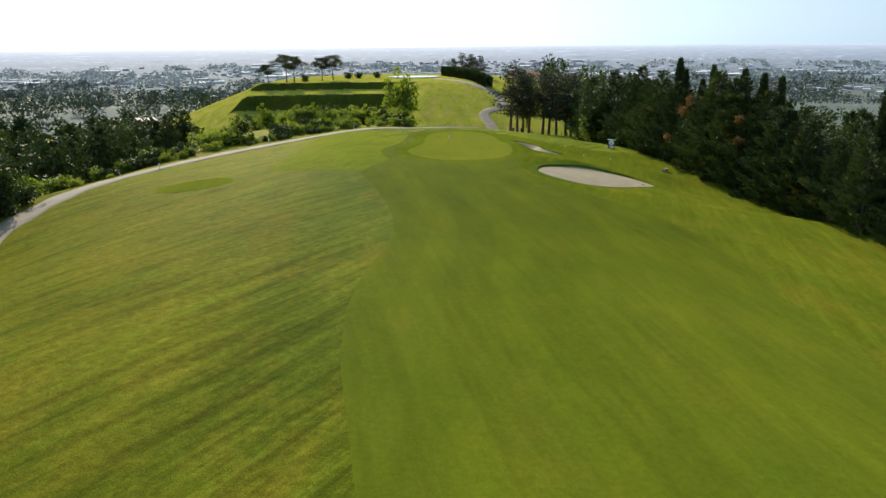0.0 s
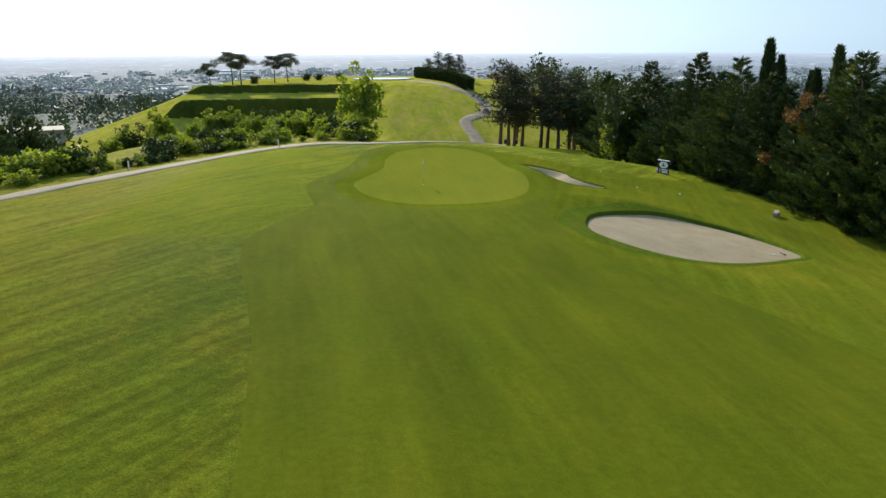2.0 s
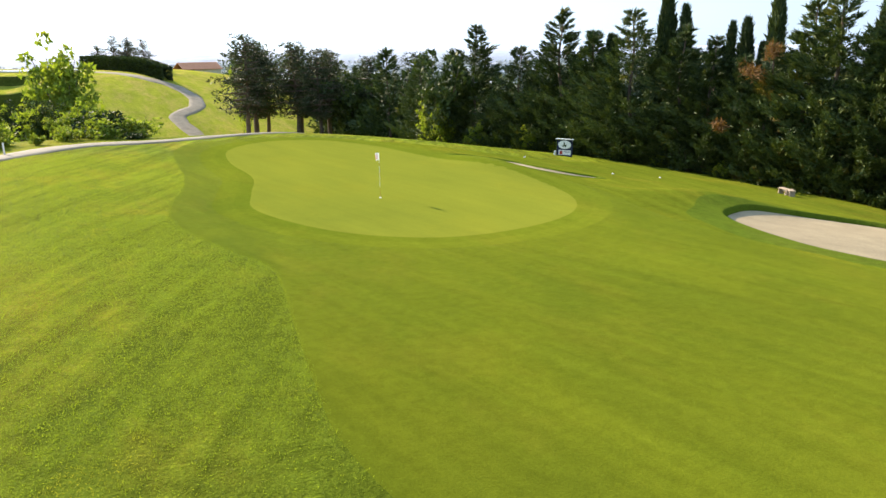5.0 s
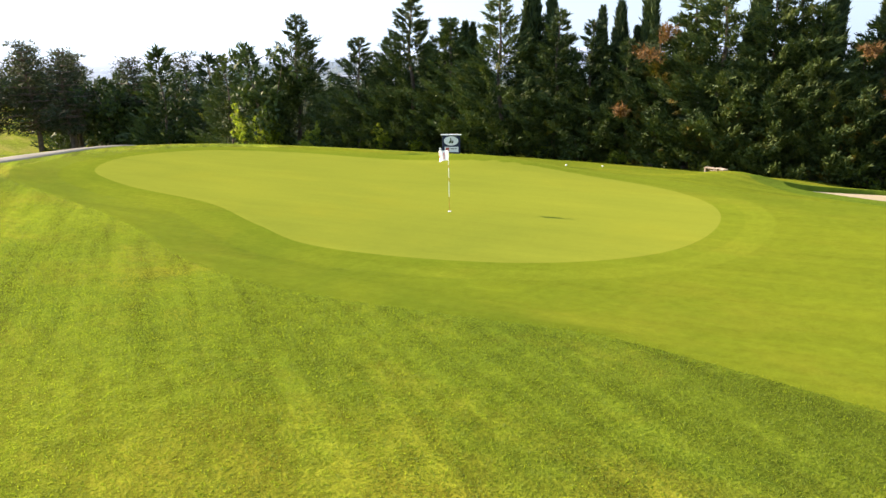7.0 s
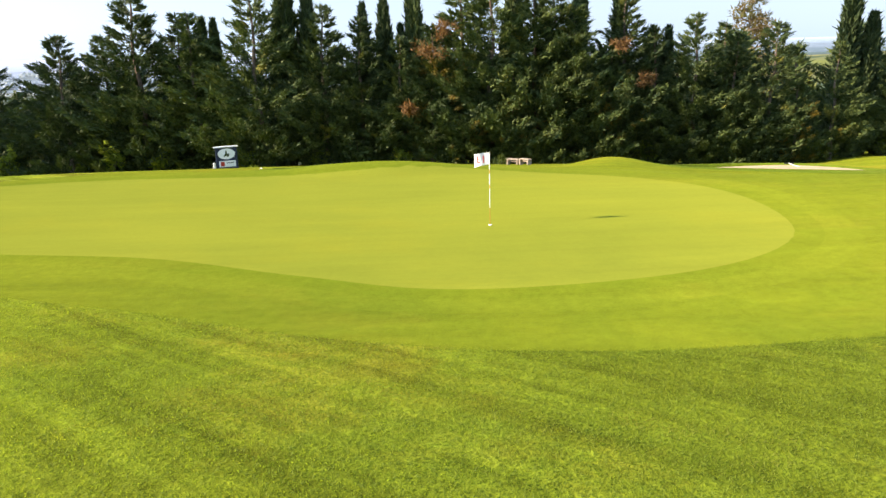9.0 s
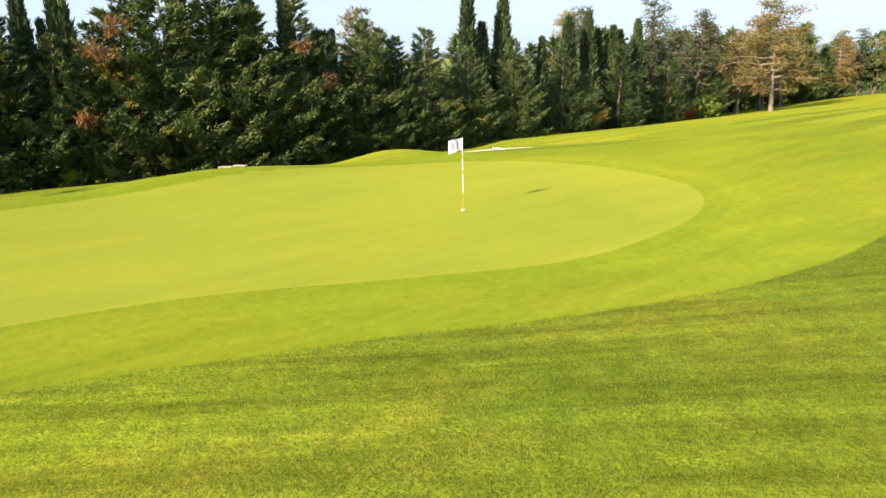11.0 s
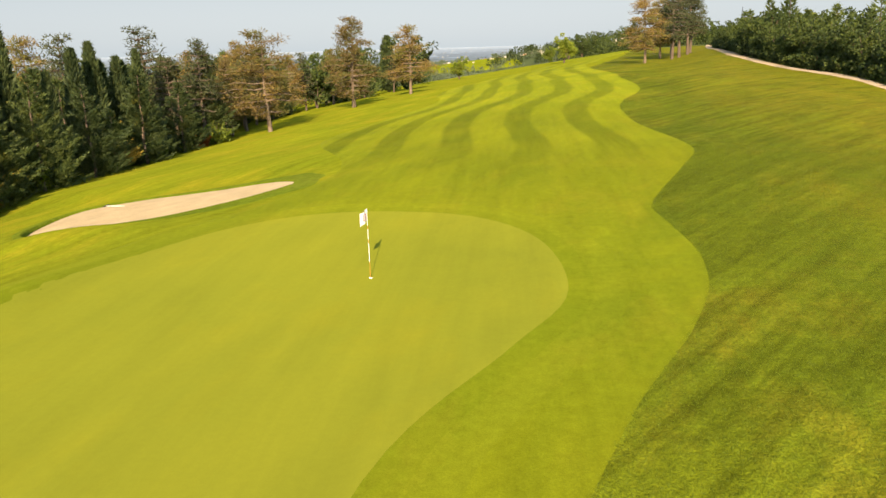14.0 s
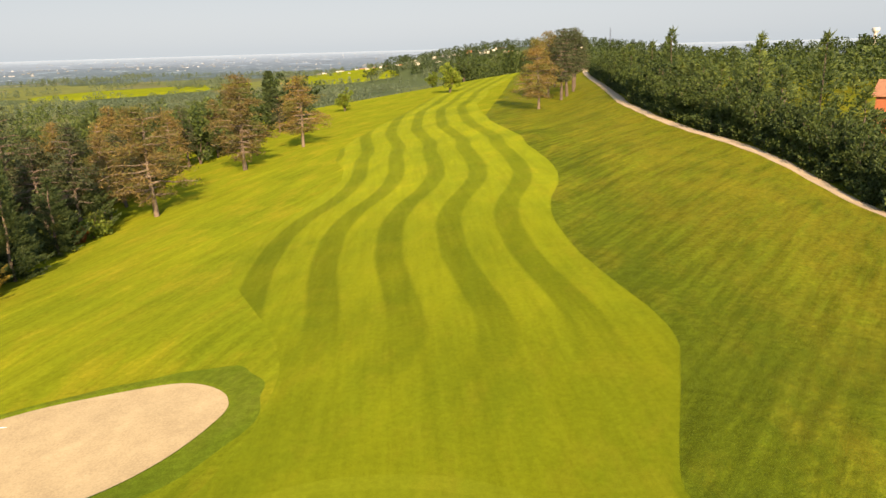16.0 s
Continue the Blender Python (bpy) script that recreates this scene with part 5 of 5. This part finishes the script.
for x, y in [(-24.5, 100.5), (-31.5, 79), (-14, 113)]:
    copy_thing(stake, pose(x, y, on(x, y)))
gone(stake)


def town(name, label, seed, count, spread, size, mats, ahead):
    """Far roofs and halls, too small to tell apart."""
    rng = np.random.default_rng(seed)
    for k_, mat in enumerate(mats):
        bm = []
        for _ in range(count // len(mats)):
            a_, r_ = spread(rng)
            x, y = r_ * math.sin(a_), 60 + r_ * math.cos(a_)
            sx, sy, sz = (size * rng.uniform(0.5, 1.8) for _ in range(3))
            sz = min(0.3 * sz + 2, 5.5)
            z = on(x, y)
            c, s = math.cos(a_), math.sin(a_)
            q = [(x + (i * sx * c + j * sy * s) / 2, y + (-i * sx * s + j * sy * c) / 2, z + e * sz - 2) for e in (0, 1) for i, j in ((-1, -1), (1, -1), (1, 1), (-1, 1))]
            bm.append((np.array(q), [(4, 5, 6, 7), (0, 1, 5, 4), (1, 2, 6, 5), (2, 3, 7, 6), (3, 0, 4, 7)]))
        tagged(solid(name, *joined(bm), mat), label, "town", kind="stuff")


# tones of far walls and roofs, with the haze already in the colour
def haze_paint(name, color):
    m, t, b = material(name)
    v = noise_tex(t, place(t), 0.02, 2.0)
    t.links.new(ramp(t, v, [(0.3, tuple(0.75 * c for c in color)), (0.7, color)]), b.inputs["Base Color"])
    b.inputs["Roughness"].default_value = 1.0
    return m


def clustered(seed, n_, a0, a1, r0, far, loose):
    """Places gathered in villages over the plain: an angle and a distance each."""
    g_ = np.random.default_rng(seed)
    mid_a, mid_r = g_.uniform(a0, a1, n_), r0 * far ** g_.uniform(0, 1, n_)

    def pick(g):
        k_ = g.integers(n_)
        return mid_a[k_] + g.normal() * loose, mid_r[k_] * math.exp(g.normal() * loose * 1.4)
    return pick


ROOF_S, HALL_S, DULL_H = haze_paint("distant_roofs", (0.36, 0.345, 0.34)), haze_paint("distant_halls", (0.72, 0.73, 0.74)), haze_paint("distant_grey_walls", (0.33, 0.36, 0.39))
town("distant_town", "long pale roofs of halls on the plain", 21, 150, clustered(3, 30, -0.7, 0.8, 1150, 1.7, 0.03), 24, [HALL_S, HALL_S, DULL_H], 1)
town("distant_town", "many small roofs of villages on the plain", 22, 1900, clustered(4, 60, -0.75, 0.85, 880, 2.2, 0.045), 7, [HALL_S, ROOF_S, DULL_H, ROOF_S], 1)
PALE_S, DULL_S = haze_paint("distant_white_walls", (0.40, 0.40, 0.39)), haze_paint("distant_tan_walls", (0.20, 0.20, 0.18))
town("distant_town", "white blocks of a town beyond the fields", 6, 500, lambda g: (math.pi + g.uniform(-1.0, -0.1), 1500 * 2.4 ** g.uniform(0, 1)), 3.2, [PALE_S, DULL_S, DULL_S], 1)
town("hill_village", "stucco houses with terracotta roofs on the far hill", 7, 90, lambda g: (math.pi + g.uniform(-0.32, 0.06), g.uniform(800, 960)), 4.5, [STUCCO, DULL_S, STUCCO, TERRACOTTA], 1)


# far landmarks behind the start
mast = thing("radio_mast", "thin dark lattice radio mast on the horizon", "mast")
mast.matrix_basis = pose(-37, -292.4, on(-37, -292.4))
tall_ = 20.8 - on(-37, -292.4)
for sx, sy in ((-1, -1), (1, -1), (1, 1), (-1, 1)):
    solid("leg", *tube([(sx * 0.7, sy * 0.7, -0.3), (sx * 0.45, sy * 0.45, tall_ * 0.5), (sx * 0.15, sy * 0.15, tall_)], [0.12, 0.1, 0.07], 5), BLACK, mast)
for k_ in range(9):
    z_ = tall_ * (k_ + 0.5) / 9.5
    w_ = 1.5 - 1.2 * z_ / tall_
    part("brace", block(0, 0, z_, w_, w_, 0.12), BLACK, mast)
tower = thing("water_tower", "pale concrete water tower on the horizon", "water tower")
tower.matrix_basis = pose(-232, -447, on(-232, -447))
z_ = 18.2 - on(-232, -447)
solid("shaft", *tube([(0, 0, -0.5), (0, 0, z_ * 0.5), (0, 0, z_ - 3)], [1.1, 0.9, 1.1], 14), STUCCO, tower)
solid("tank", *tube([(0, 0, z_ - 3.6), (0, 0, z_ - 2), (0, 0, z_ - 0.4), (0, 0, z_)], [1.2, 2.4, 2.6, 2.2], 18), STUCCO, tower, "flared tank")


# ---- blades of the rough beside the green ----
def blades(x0, x1, y0, y1, per, seed):
    """Tufts of long grass, each blade a narrow pointed leaf, thinning out at the ends of the stretch."""
    rng = np.random.default_rng(seed)
    n_ = int((x1 - x0) * (y1 - y0) * per)
    x, y = rng.uniform(x0, x1, n_), rng.uniform(y0, y1, n_)
    x, y = np.round(x / 0.11) * 0.11 + rng.normal(size=n_) * 0.045, np.round(y / 0.13) * 0.13 + rng.normal(size=n_) * 0.045
    edge_x = edge(WEST, y)
    keep = (x < edge_x - 0.02) & (rng.random(n_) < ss(y0, y0 + 5, y) * ss(y1, y1 - 5, y) * ss(x0, x0 + 3, x))
    x, y = x[keep], y[keep]
    at = np.column_stack([x, y, height(x, y) - 0.004])
    way = np.column_stack([rng.normal(size=(len(x), 2)) * 0.75, np.full(len(x), 0.75)])
    v, f = sprays(rng, at, way, rng.uniform(0.022, 0.05, len(x)), rng.uniform(0.007, 0.013, len(x)))
    tagged(solid("grass_blades", v, f, BLADE), "long uneven grass blades of the rough", "grass", kind="stuff")


BLADE = foliage("grass_blade", (0.165, 0.22, 0.028), (0.27, 0.32, 0.044), (0.29, 0.28, 0.046), 0.35, 0.66)
blades(-19.5, -4.5, 72, 114, 900, 15)
